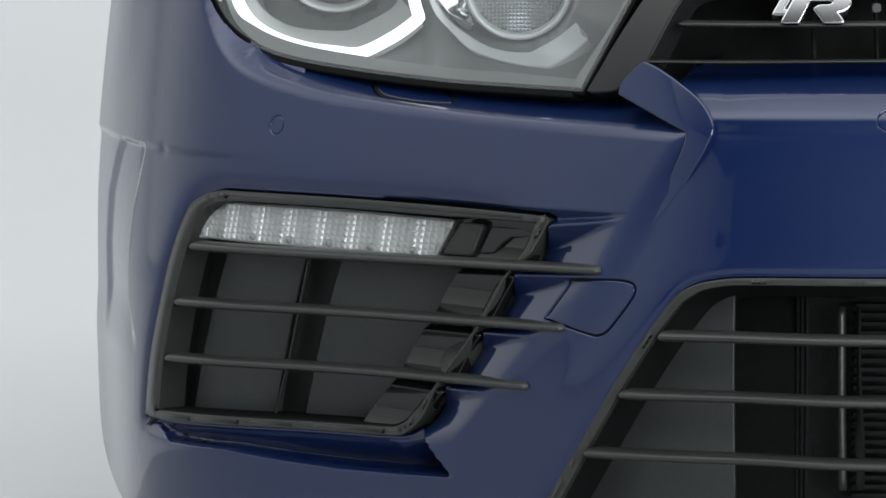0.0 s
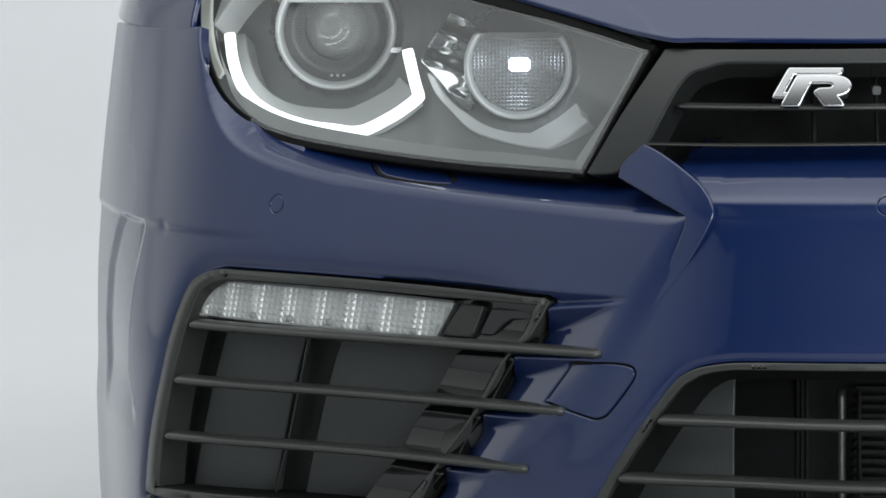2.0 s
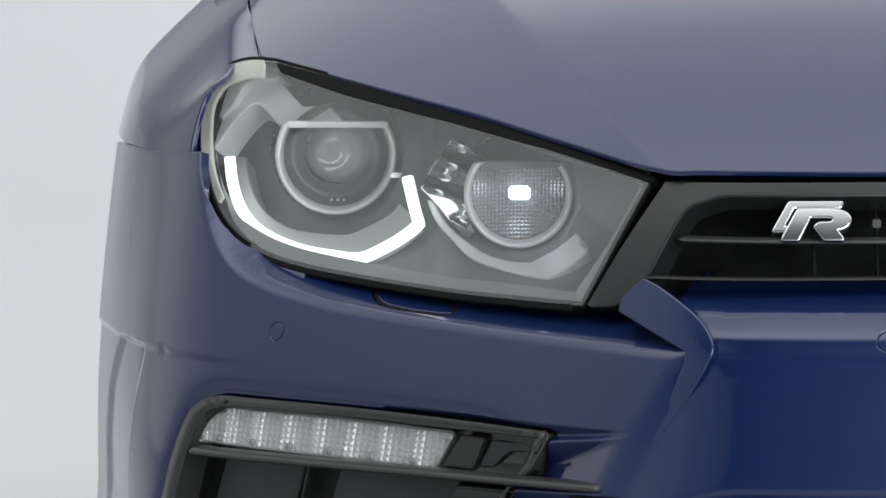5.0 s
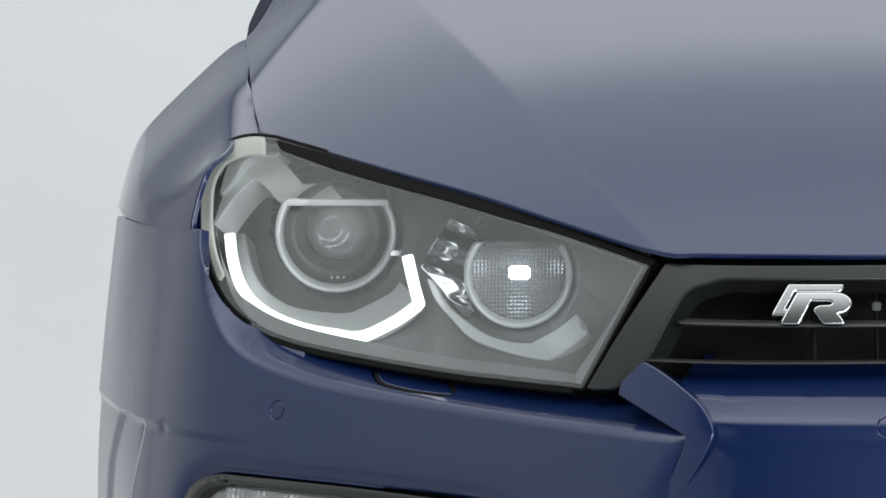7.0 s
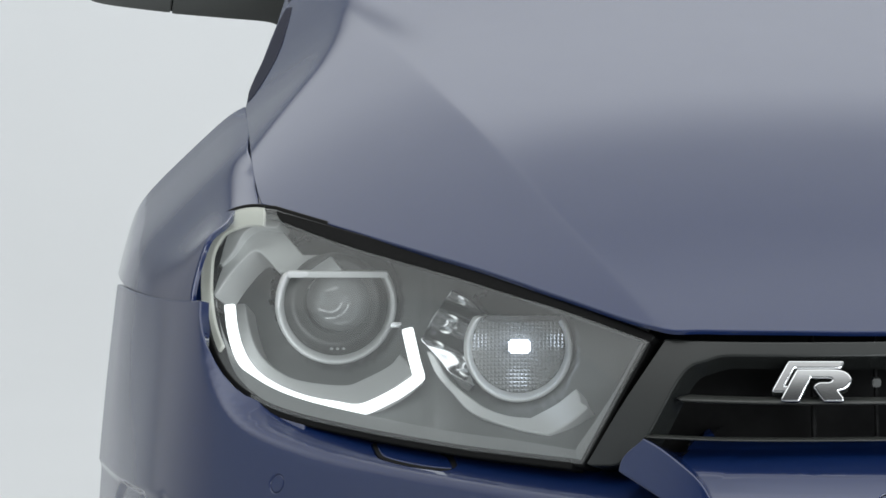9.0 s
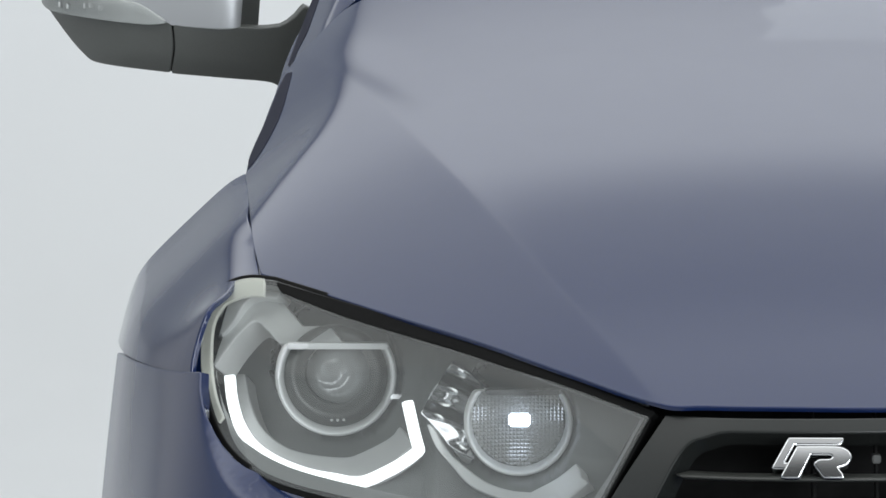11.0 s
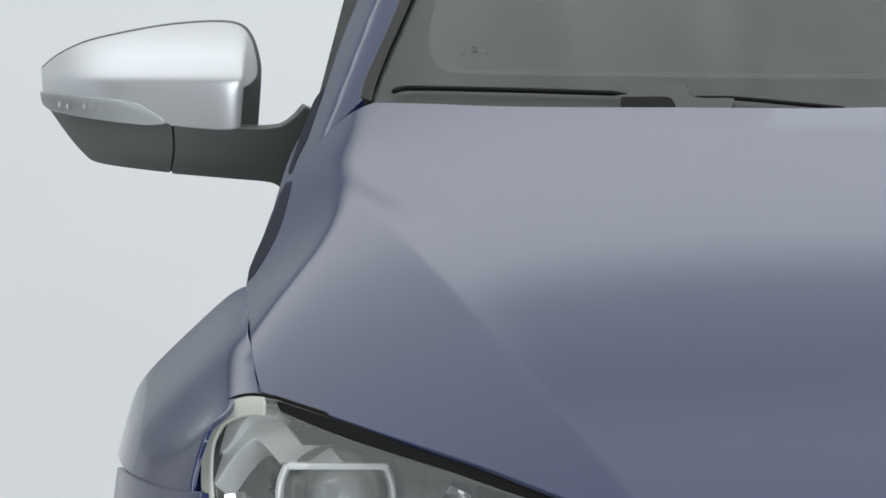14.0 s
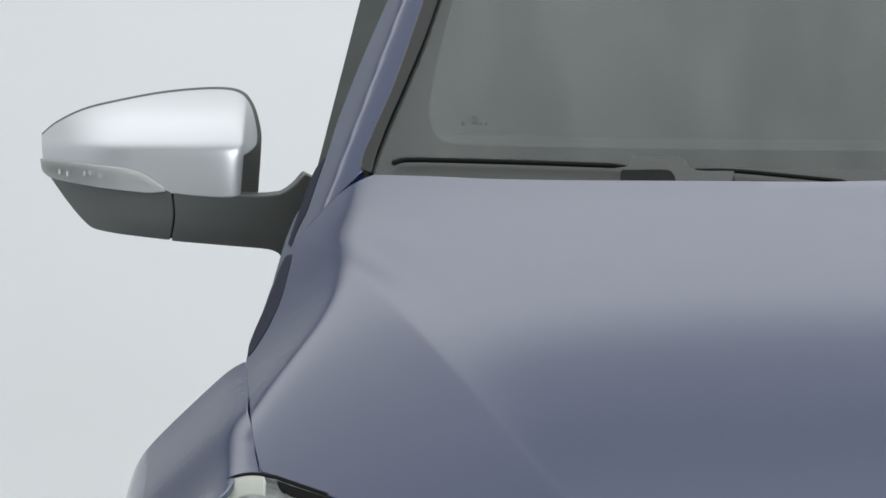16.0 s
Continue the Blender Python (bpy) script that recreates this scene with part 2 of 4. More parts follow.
def bumper(u, z, deep=0.0, detail=1):
    x, y, nx, ny = plan(u)
    a = abs(u)
    h = deep + lean(a, z) + 0.10 * (z - 0.43) ** 2
    zs = sum(line_z(a + k * 0.016, SHOULDER) for k in (-2, -1, 0, 1, 2)) / 5 if a > 0.5 else line_z(u, SHOULDER)
    inner, outer = step(a - 0.352 - 1.5 * ramp(z - zs - 0.006, 0.004), 0.02), step(0.93 - a, 0.2)
    corner = 3.6 * outer * ramp(z - zs, 0.004)
    centre = 0.3 * ramp(z - zs, 0.005) + 0.75 * ramp(z - zs - 0.016, 0.006) + 2.6 * ramp(z - zs - 0.036, 0.004)
    shelf = inner * corner + (1 - inner) * centre
    if detail == 2:
        # the flat strut that runs down from the lamp's inner corner and sinks into the face below
        shelf = 0.06 * ramp(z - zs, 0.006) - 0.0006 + 0.006 * step(0.522 - z, 0.045)
    h += shelf
    if detail != 1:
        return x + nx * h, y + ny * h, z
    # the middle of the bumper lies back behind its corners
    h += (0.002 + 0.004 * step(z - 0.40, 0.2)) * step(line_z(z, MIDDLE) + 0.014 - a, 0.042) * step(zs - z + 0.008, 0.02)
    # the strip beside the side grille turns in towards it, under an overhang behind the end of each bar
    if 0.36 < a < 0.66 and 0.22 < z < 0.482:
        gaps = [z1 + (z0 - z1) * (a - u1) / (u0 - u1) - z for (u1, z1), (u0, z0) in GILLS]
        under = [v for v in gaps if v > 0.0]
        if under:
            turned = 0.34 * ramp(a - line_z(z, TIPS) - 0.003, 0.006) * step(z - 0.262, 0.03)
            hung = 0.95 * min(under)
            above = min([-v for v in gaps if v <= 0.0] + [1.0])
            h += max(0.0, 0.5 * (turned + hung - math.hypot(turned - hung, 0.002))) * step(above - 0.003, 0.006)
    # the cut under the side grille
    top = line_z(a, CUT_TOP)
    if a > 0.5 and z < top:
        h += 1.3 * (top - z) * step(a - 0.562 - 0.927 * (z - 0.224), 0.006) * step(z - line_z(a, CUT_LOW), 0.004) * step(0.985 - a, 0.03)
    # the side drops back into a field before the wheel, with a step and a dimple at its upper corner
    h += 0.007 * step(a - line_z(z, FIELD_FRONT), 0.026) * step(0.504 - z, 0.009) * step(z - 0.325, 0.06) * (0.45 + 0.55 * step(line_z(z, FIELD_REAR) - a, 0.03))
    h += 0.0022 * step(0.505 - z, 0.010) * step(a - 0.84, 0.16) * step(1.06 - a, 0.03) * step(z - 0.42, 0.12)
    h += 0.0015 * bump(a - 0.985, 0.010) * bump(z - 0.504, 0.007)
    return x + nx * h, y + ny * h, z


def lamp(u, z, deep=0.0):
    """The face of the headlamp and the grille between the lamps, and surfaces behind it."""
    x, y, nx, ny = plan(u)
    h = 0.075 + 0.38 * (z - 0.58) + 1.0 * max(0.0, z - 0.58) ** 2 + 0.06 * ramp(0.45 - abs(u), 0.1) + deep
    return x, y + h, z


HOOD = (0.683, 0.422, -0.057, -0.059, -0.081)
CREASE = (0.368, 0.10, 0.655, 0.835)
ROLL = [(0.0, 0.90), (0.52, 0.805), (0.6246, 0.7579), (0.6826, 0.7306), (0.7321, 0.7026), (0.7841, 0.68), (0.8432, 0.668), (0.8823, 0.6651), (1.2, 0.655)]


def beside(x, y, line):
    """Distance outside a straight line of the bonnet, given by two points."""
    ax, ay, bx, by = line
    n = math.hypot(bx - ax, by - ay)
    return ((abs(x) - ax) * (by - ay) - (y - ay) * (bx - ax)) / n


def bonnet(x, y, deep=0.0):
    a = abs(x)
    h = HOOD[0] + HOOD[1] * y + HOOD[2] * y * y + HOOD[3] * a * a + HOOD[4] * a ** 4
    d = beside(x, y, CREASE)
    h -= (0.215 - 0.10 * y) * ramp(d, 0.003)
    # the side rolls off along a curved line
    roll = a - sum(line_z(y + k * 0.02, ROLL) for k in (-2, -1, 0, 1, 2)) / 5
    h -= 0.38 * ramp(roll, 0.012)
    # a small hollow inside the crease before the screen, added for a dark reflection
    h -= 0.003 * bump(d + 0.03, 0.024) * bump(y - 0.86, 0.09)
    return x, y, h - deep


SEAM = [(0.4, 0.722), (0.5037, 0.746), (0.539, 0.7522), (0.6005, 0.7594), (0.7585, 0.7701), (0.7866, 0.7717), (0.8383, 0.7674), (0.95, 0.748)]
SIDE_WIDTH = [(0.37, 0.72), (0.39, 0.749), (0.41, 0.776), (0.433, 0.8), (0.462, 0.822), (0.498, 0.844), (0.538, 0.864), (0.581, 0.881), (0.626, 0.893), (0.672, 0.901), (0.75, 0.908), (1.0, 0.905)]


def fender(y, z, deep=0.0):
    """The fender: an upright side, a shoulder, and a slope that rolls up to the bonnet's seam."""
    def at(pts):
        return sum(line_z(y + k * 0.012, pts) for k in (-2, -1, 0, 1, 2)) / 5
    xe = at(SEAM)
    fall = max(0.0, bonnet(xe, y)[2] - z)
    slope = xe + 1.08 * fall + (0.010 + 0.021 * math.exp((0.504 - y) / 0.05)) * (1 - math.exp(-fall / 0.006))
    side = at(SIDE_WIDTH) - 0.22 * (z - 0.69)
    return -(side - ramp(side - slope, 0.018)) + deep, y, z


def screen(x, z, deep=0.0):
    """The windscreen."""
    return x, 1.035 + 0.27 * x * x + 1.72 * (z - 1.035) + deep, z


def pillar(x, z, deep=0.0):
    """The windscreen pillar: level with the glass up to a crease, then turning back."""
    d = abs(x) - (0.674 - 0.407 * (z - 1.05))
    return x, 1.022 + 0.27 * x * x + 1.72 * (z - 1.035) + 2.4 * ramp(d, 0.004) - 1.0 * ramp(d - 0.03, 0.012) + deep, z


def cap(x, z, deep=0.0):
    """The mirror's shell: an upright lower face, a crease, and an upper face that leans back; both ends round off."""
    y = 1.47 + 0.6 * ramp(z - 1.028, 0.007) + 6.0 * max(0.0, z - 1.05) ** 2
    y += 1.8 * ramp(x + 0.797, 0.012) + 4.0 * max(0.0, -0.93 - x) ** 2 + 0.05 * (-0.8 - x)
    return x, y + deep, z


def shell(x, z, deep=0.0):
    """The mirror's dark underside and arm."""
    zm = 0.955 + 0.10 * (-0.88 - x)
    y = 1.478 + 9.0 * max(0.0, zm - z - 0.012) ** 2 + 0.12 * (zm - z) + 1.6 * max(0.0, -0.93 - x) ** 2 * 5 + 3.0 * max(0.0, x + 0.76) ** 2
    return x, y + deep, z


# ---- mesh helpers ----
def part(name, bm, mat, parent, label=""):
    """One mesh object from a bmesh, under a thing or a part."""
    me = bpy.data.meshes.new(name)
    bm.to_mesh(me)
    bm.free()
    return hang(name, me, mat, parent, label)


def hang(name, me, mat, parent, label=""):
    me.materials.append(mat)
    ob = new(name, me)
    ob.parent = parent
    return tagged(ob, label)


def built(name, verts, faces, mat, parent, label="", normals=None, smooth=True):
    me = bpy.data.meshes.new(name)
    me.from_pydata([tuple(v) for v in verts], [], faces)
    me.polygons.foreach_set("use_smooth", [smooth] * len(me.polygons))
    if normals is not None:
        me.normals_split_custom_set_from_vertices([tuple(n) for n in normals])
    me.update()
    return hang(name, me, mat, parent, label)


def rounded(pts, closed=True, n=6):
    """A smooth line through points; a point with a third number is a sharp corner."""
    c = len(pts)
    out = []
    for i in range(c if closed else c - 1):
        p0, p1, p2, p3 = (pts[j % c] if closed else pts[min(max(j, 0), c - 1)] for j in (i - 1, i, i + 1, i + 2))
        a, b = Vector(p1[:2]), Vector(p2[:2])
        ta = (b - Vector(p0[:2])) / 2 if len(p1) < 3 else (b - a)
        tb = (Vector(p3[:2]) - a) / 2 if len(p2) < 3 else (b - a)
        d = (b - a).length
        ta, tb = (v * min(1.0, 1.6 * d / max(v.length, 1e-9)) for v in (ta, tb))
        for k in range(n):
            s = k / n
            out.append(a * (2 * s ** 3 - 3 * s * s + 1) + ta * (s ** 3 - 2 * s * s + s) + b * (3 * s * s - 2 * s ** 3) + tb * (s ** 3 - s * s))
    if not closed:
        out.append(Vector(pts[-1][:2]))
    return out


def split_long(loop, size):
    out = []
    for a, b in zip(loop, loop[1:] + loop[:1]):
        n = max(1, math.ceil((b - a).length / size))
        out += [a.lerp(b, k / n) for k in range(n)]
    return out


def inside(p, poly):
    x, y = p[:, 0], p[:, 1]
    hit = np.zeros(len(p), bool)
    for (ax, ay), (bx, by) in zip(poly, np.roll(poly, -1, 0)):
        if ay != by:
            hit ^= ((ay > y) != (by > y)) & (x < (bx - ax) * (y - ay) / (by - ay) + ax)
    return hit


def shrink(loop, d):
    """A closed line moved inwards by d."""
    area = sum(a.x * b.y - b.x * a.y for a, b in zip(loop, loop[1:] + loop[:1]))
    s = 1 if area > 0 else -1
    out = []
    for p, q, r in zip(loop[-1:] + loop[:-1], loop, loop[1:] + loop[:1]):
        t = r - p
        out.append(q + Vector((-t.y, t.x)).normalized() * d * s)
    return out


def skin(name, fn, outline, mat, parent, label="", holes=(), grid=0.01, rim=0.01, mirror=False, sharp=False, front=(0, -1, 0.35), fine=(), halo=(), extra=()):
    """A panel cut from the surface fn(a, b) along an outline, with holes, rounded rims turned in, and the surface's own normals."""
    from mathutils.geometry import delaunay_2d_cdt
    loops = [split_long(list(l), grid) for l in (outline, *holes)]
    arrs = [np.array([(p.x, p.y) for p in l]) for l in loops]
    lo, hi = arrs[0].min(0), arrs[0].max(0)
    gx, gy = np.arange(lo[0] + grid / 2, hi[0], grid), np.arange(lo[1] + grid / 2, hi[1], grid * 0.87)
    pts = np.array([(x + (grid / 2 if j % 2 else 0), y) for j, y in enumerate(gy) for x in gx]).reshape(-1, 2)
    for x0, x1, y0, y1, g in fine:
        pts = pts[(pts[:, 0] < x0) | (pts[:, 0] > x1) | (pts[:, 1] < y0) | (pts[:, 1] > y1)]
        pts = np.concatenate([pts, [(x + (g / 2 if j % 2 else 0), y) for j, y in enumerate(np.arange(y0, y1, g * 0.87)) for x in np.arange(x0, x1, g)]])
    if len(extra):
        more = np.array(extra)
        close = (pts[:, 0] > more[:, 0].min()) & (pts[:, 1] > more[:, 1].min()) & (pts[:, 0] < more[:, 0].max()) & (pts[:, 1] < more[:, 1].max())
        far = np.array([not c or ((more - p) ** 2).sum(1).min() > 0.0024 ** 2 for p, c in zip(pts, close)])
        pts = np.concatenate([pts[far], more])
    for d in halo:
        pts = np.concatenate([pts] + [np.array([(p.x, p.y) for p in shrink(l, -d)]) for l in loops[1:]])
    if len(pts):
        ok = inside(pts, arrs[0])
        for h in arrs[1:]:
            ok &= ~inside(pts, h)
        pts = pts[ok]
        border = np.concatenate(arrs)
        if len(pts):
            near = np.array([((border - p) ** 2).sum(1).min() for p in pts])
            local = np.full(len(pts), grid)
            for x0, x1, y0, y1, g in fine:
                local[(pts[:, 0] >= x0) & (pts[:, 0] <= x1) & (pts[:, 1] >= y0) & (pts[:, 1] <= y1)] = g
            pts = pts[near > ((0.5 * np.maximum(local, 0.6 * grid)) ** 2 if not halo else 0.7 * halo[0] ** 2)]
    verts2, edges = [], []
    for a in arrs:
        s = len(verts2)
        verts2 += [Vector(p) for p in a]
        edges += [(s + i, s + (i + 1) % len(a)) for i in range(len(a))]
    verts2 += [Vector(p) for p in pts]
    vs, es, fs = delaunay_2d_cdt(verts2, edges, [], 0, 1e-7)[:3]
    va = np.array([(v.x, v.y) for v in vs])
    cen = np.array([va[list(f)].mean(0) for f in fs])
    ok = inside(cen, arrs[0])
    for h in arrs[1:]:
        ok &= ~inside(cen, h)
    faces = [tuple(f) for f, k in zip(fs, ok) if k]

    def frame_at(a, b):
        e = 0.0008
        p = Vector(fn(a, b))
        da, db = Vector(fn(a + e, b)) - Vector(fn(a - e, b)), Vector(fn(a, b + e)) - Vector(fn(a, b - e))
        return p, da.cross(db).normalized(), da, db

    got = [frame_at(a, b) for a, b in va]
    mean = sum((g[1] for g in got), Vector())
    sign = 1 if mean.dot(Vector(front)) > 0 else -1
    verts, normals = [g[0] for g in got], [g[1] * sign for g in got]
    fixed = []
    for f in faces:
        p = [verts[i] for i in f]
        n = (p[1] - p[0]).cross(p[2] - p[0])
        fixed.append(f if n.dot(normals[f[0]]) > 0 else f[::-1])
    faces = fixed
    for l, a in enumerate(arrs):
        area = np.sum(a[:, 0] * np.roll(a[:, 1], -1) - np.roll(a[:, 0], -1) * a[:, 1])
        turn = (1 if area > 0 else -1) * (1 if l == 0 else -1)
        rings = []
        for k in range(len(a)):
            t = a[(k + 1) % len(a)] - a[k - 1]
            o = np.array((t[1], -t[0])) * turn
            o = o / (np.linalg.norm(o) + 1e-12)
            p, n, da, db = frame_at(*a[k])
            n = n * sign
            s = (da * o[0] + db * o[1])
            s = (s - n * s.dot(n)).normalized()
            r = min(0.0025, rim * 0.4)
            start = len(verts)
            verts += [p, p - n * r * 0.4 + s * r * 0.6, p - n * r + s * r * 0.8, p - n * rim + s * r * 0.8]
            normals += [n, (n + s).normalized(), s, s]
            rings.append(start)
        for k in range(len(a)):
            if mirror and abs(a[k][0]) < 1e-5 and abs(a[(k + 1) % len(a)][0]) < 1e-5:
                continue
            i, j = rings[k], rings[(k + 1) % len(a)]
            for q in range(3):
                f = (i + q, j + q, j + q + 1, i + q + 1)
                n = (verts[f[1]] - verts[f[0]]).cross(verts[f[2]] - verts[f[0]])
                faces.append(f if n.dot(normals[i + q] + normals[i + q + 1]) > 0 else f[::-1])
    if mirror:
        c = len(verts)
        verts += [Vector((-v.x, v.y, v.z)) for v in verts[:c]]
        normals += [Vector((-n.x, n.y, n.z)) for n in normals[:c]]
        faces += [tuple(i + c for i in f[::-1]) for f in faces]
    return built(name, verts, faces, mat, parent, label, normals if not sharp else None, not sharp)


def tube(name, path, wide, tall, mat, parent, label="", seg=12, up_dir=(0, 0, 1), taper=None, square=1.0):
    """A bar along a line of places: an oval section with rounded ends. wide runs across up_dir."""
    path = [Vector(p) for p in path]
    verts, faces = [], []
    m = len(path)
    for i, p in enumerate(path):
        t = (path[min(i + 1, m - 1)] - path[max(i - 1, 0)]).normalized()
        w = t.cross(Vector(up_dir)).normalized()
        v = w.cross(t)
        k = taper(i / (m - 1)) if taper else 1.0
        for j in range(seg):
            a = 2 * math.pi * j / seg
            ca, sa = math.cos(a), math.sin(a)
            ca, sa = math.copysign(abs(ca) ** square, ca), math.copysign(abs(sa) ** square, sa)
            verts.append(p + w * ca * wide / 2 * k + v * sa * tall / 2 * k)
    for i in range(m - 1):
        for j in range(seg):
            a, b = i * seg + j, i * seg + (j + 1) % seg
            faces.append((a, a + seg, b + seg, b))
    faces.append(tuple(range(seg)))
    faces.append(tuple(reversed(range((m - 1) * seg, m * seg))))
    return built(name, verts, faces, mat, parent, label)


def ends(k):
    """Taper of a bar with rounded ends."""
    return math.sqrt(max(0.02, 1 - max(0.0, abs(2 * k - 1) - 0.96) ** 2 / 0.0016))


def lathe(name, centre, profile, mat, parent, label="", seg=48, cut=None, smooth=True, turn=0.0, tip=0.0):
    """A turned body that faces -y; profile: (radius, depth) pairs. cut: highest height above the centre."""
    verts, faces = [], []
    for r, d in profile:
        for j in range(seg):
            a = 2 * math.pi * j / seg
            x, z = r * math.cos(a), r * math.sin(a)
            if cut is not None:
                z = min(z, cut)
            verts.append(Vector((centre[0] + x * math.cos(turn) + d * math.sin(turn), centre[1] + d * math.cos(turn) - x * math.sin(turn) - tip * z, centre[2] + z)))
    for i in range(len(profile) - 1):
        for j in range(seg):
            a, b = i * seg + j, i * seg + (j + 1) % seg
            faces.append((a, b, b + seg, a + seg))
    return built(name, verts, faces, mat, parent, label, smooth=smooth)


def box(name, lo, hi, mat, parent, label="", bevel=0.002):
    bm = bmesh.new()
    bmesh.ops.create_cube(bm, size=1.0)
    for v in bm.verts:
        v.co = Vector([a + (b - a) * (c + 0.5) for a, b, c in zip(lo, hi, v.co)])
    if bevel:
        bmesh.ops.bevel(bm, geom=bm.edges[:], offset=bevel, segments=2, affect="EDGES")
    return part(name, bm, mat, parent, label)


def along(fn, pts, deep=0.0, n=12):
    """Places on a surface along a smooth open line."""
    return [fn(p.x, p.y, deep) for p in rounded(pts, False, n)]


# ---- the studio ----
def cove():
    """Floor that bends up into the back wall."""
    prof = [(1.2, 0.0), (5.0, 0.0)]
    prof += [(5.0 + 3.0 * math.sin(a), 3.0 - 3.0 * math.cos(a)) for a in [math.pi / 2 * k / 24 for k in range(1, 25)]]
    prof += [(8.0, 6.0)]
    return prof


def sheet(name, verts, faces, mat, kind="structure"):
    ob = built(name, verts, faces, mat, None)
    return tagged(ob, kind=kind)


# the backdrop's upper part is split off; its greyer colour holds the light's falloff
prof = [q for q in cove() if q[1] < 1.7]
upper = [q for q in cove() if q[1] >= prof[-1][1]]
UPPER = material("falloff_grey_backdrop", (0.56, 0.575, 0.58), 0.8, grain=0.03, grain_size=1.5)
sheet("backdrop_upper", [(x, y, z) for x in (-8.0, 8.0) for y, z in upper], [(i, i + len(upper), i + len(upper) + 1, i + 1) for i in range(len(upper) - 1)], UPPER)
tagged(bpy.data.objects["backdrop_upper"], "upper backdrop, greyed for the light falling off with height", "wall")
sheet("backdrop", [(x, y, z) for x in (-8.0, 8.0) for y, z in prof], [(i, i + len(prof), i + len(prof) + 1, i + 1) for i in range(len(prof) - 1)], STUDIO)
tagged(bpy.data.objects["backdrop"], "white seamless backdrop sweeping from floor to wall", "backdrop")
# unseen front floor, coloured darker than the backdrop so low surfaces reflect dark
sheet("floor", [(-8.0, -9.0, 0.0), (8.0, -9.0, 0.0), (8.0, 1.2, 0.0), (-8.0, 1.2, 0.0)], [(0, 1, 2, 3)], FLOOR)
tagged(bpy.data.objects["floor"], "unseen studio floor, greyed to darken the bumper's undersides", "floor")


def slab(name, lo, hi, mat, label):
    ob = box(name, lo, hi, mat, None, label, bevel=0)
    return tagged(ob, label, "wall", kind="structure")


# unseen walls, drape and ceiling are added; their tones set what the car mirrors
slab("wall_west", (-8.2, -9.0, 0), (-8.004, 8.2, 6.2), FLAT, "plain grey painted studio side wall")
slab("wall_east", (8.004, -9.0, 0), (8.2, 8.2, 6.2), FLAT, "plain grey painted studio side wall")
slab("wall_south", (-8.2, -9.2, 0), (8.2, -9.004, 6.2), DRAPE, "unseen dark drape added behind the camera")
slab("ceiling", (-8.2, -9.2, 6.004), (8.2, 8.2, 6.2), DRAPE, "dark studio ceiling")
tagged(bpy.data.objects["ceiling"], category="ceiling")

scrim_ob = sheet("overhead_scrim", [(-7.9, -7.5, 5.2), (7.9, -7.5, 5.2), (7.9, 7.6, 5.2), (-7.9, 7.6, 5.2)], [(0, 3, 2, 1)], SCRIM)
tagged(scrim_ob, "glowing white cloth of the overhead studio light", "studio light")

# made-up glowing sheet that draws a sharp-edged reflection on the bonnet's rear
LOW_PANEL = glowing("reflection_edge_glow", (0.965, 0.995, 1.0), 1.45)
panel_ob = sheet("reflection_panel", [(0.0, 5.76, 5.1), (1.9, 5.72, 5.1), (1.9, 6.7, 5.1), (0.12, 6.7, 5.1), (0.10, 6.1, 5.1), (0.02, 6.05, 5.1), (0.06, 5.9, 5.1)], [(0, 6, 5, 4, 3, 2, 1)], LOW_PANEL)
tagged(panel_ob, "unseen glowing sheet added for a reflection on the bonnet", "studio light")

# unseen glowing cloth, added so fender and bumper corner reflect brighter
side_ob = sheet("side_scrim", [(-7.7, 0.6, 0.3), (-7.7, 8.0, 0.3), (-7.7, 8.0, 4.9), (-7.7, 0.6, 4.9)], [(0, 1, 2, 3)], SIDE)
tagged(side_ob, "unseen glowing white cloth added to brighten the fender", "studio light")

# ---- the car ----
car = new("car")
tagged(car, "blue metallic sports coupe with silver mirror caps and lit headlamps", "car")

LAMP = rounded([(0.7867, 0.7866, 1), (0.7047, 0.7739), (0.6248, 0.7609), (0.5503, 0.7464), (0.4561, 0.7253), (0.3636, 0.7016, 1), (0.401, 0.6457), (0.44, 0.5835, 1),
    (0.5156, 0.5835), (0.5747, 0.5839), (0.6693, 0.5884), (0.7584, 0.5963), (0.8131, 0.6079), (0.8539, 0.6265), (0.8816, 0.6534), (0.8955, 0.6818), (0.9, 0.7141),
    (0.8952, 0.7458), (0.8755, 0.7697), (0.85, 0.781), (0.8202, 0.7867)])
FOG = rounded([(0.9923, 0.2383, 1), (0.9768, 0.2952), (0.9511, 0.3591), (0.9329, 0.4105), (0.9137, 0.4502), (0.8955, 0.4644), (0.8651, 0.4732), (0.8352, 0.4748),
    (0.7041, 0.4762), (0.5778, 0.4764), (0.4801, 0.4755, 1), (0.4734, 0.4689), (0.4831, 0.4425), (0.4881, 0.4329), (0.506, 0.4097), (0.5295, 0.3606), (0.5681, 0.3039),
    (0.587, 0.2726), (0.6041, 0.2563), (0.6228, 0.2505), (0.7498, 0.2457), (0.9501, 0.2366)])
TOW = rounded([(0.4474, 0.4188, 1), (0.4161, 0.4222), (0.3896, 0.4221), (0.3788, 0.4168), (0.3795, 0.4045), (0.3998, 0.3749), (0.4086, 0.3681), (0.4213, 0.3665), (0.471, 0.3786, 1)])
LOW = [(0.4669, 0.2093), (0.426, 0.2768), (0.3872, 0.3425), (0.3447, 0.4043), (0.3266, 0.4204), (0.3012, 0.4282), (0.2644, 0.4315), (0.1488, 0.4322)]
LOW = [(0.0, LOW[-1][1], 1)] + LOW[::-1] + [(0.52, 0.165, 1), (0.0, 0.165, 1)]
LOW = rounded(LOW)
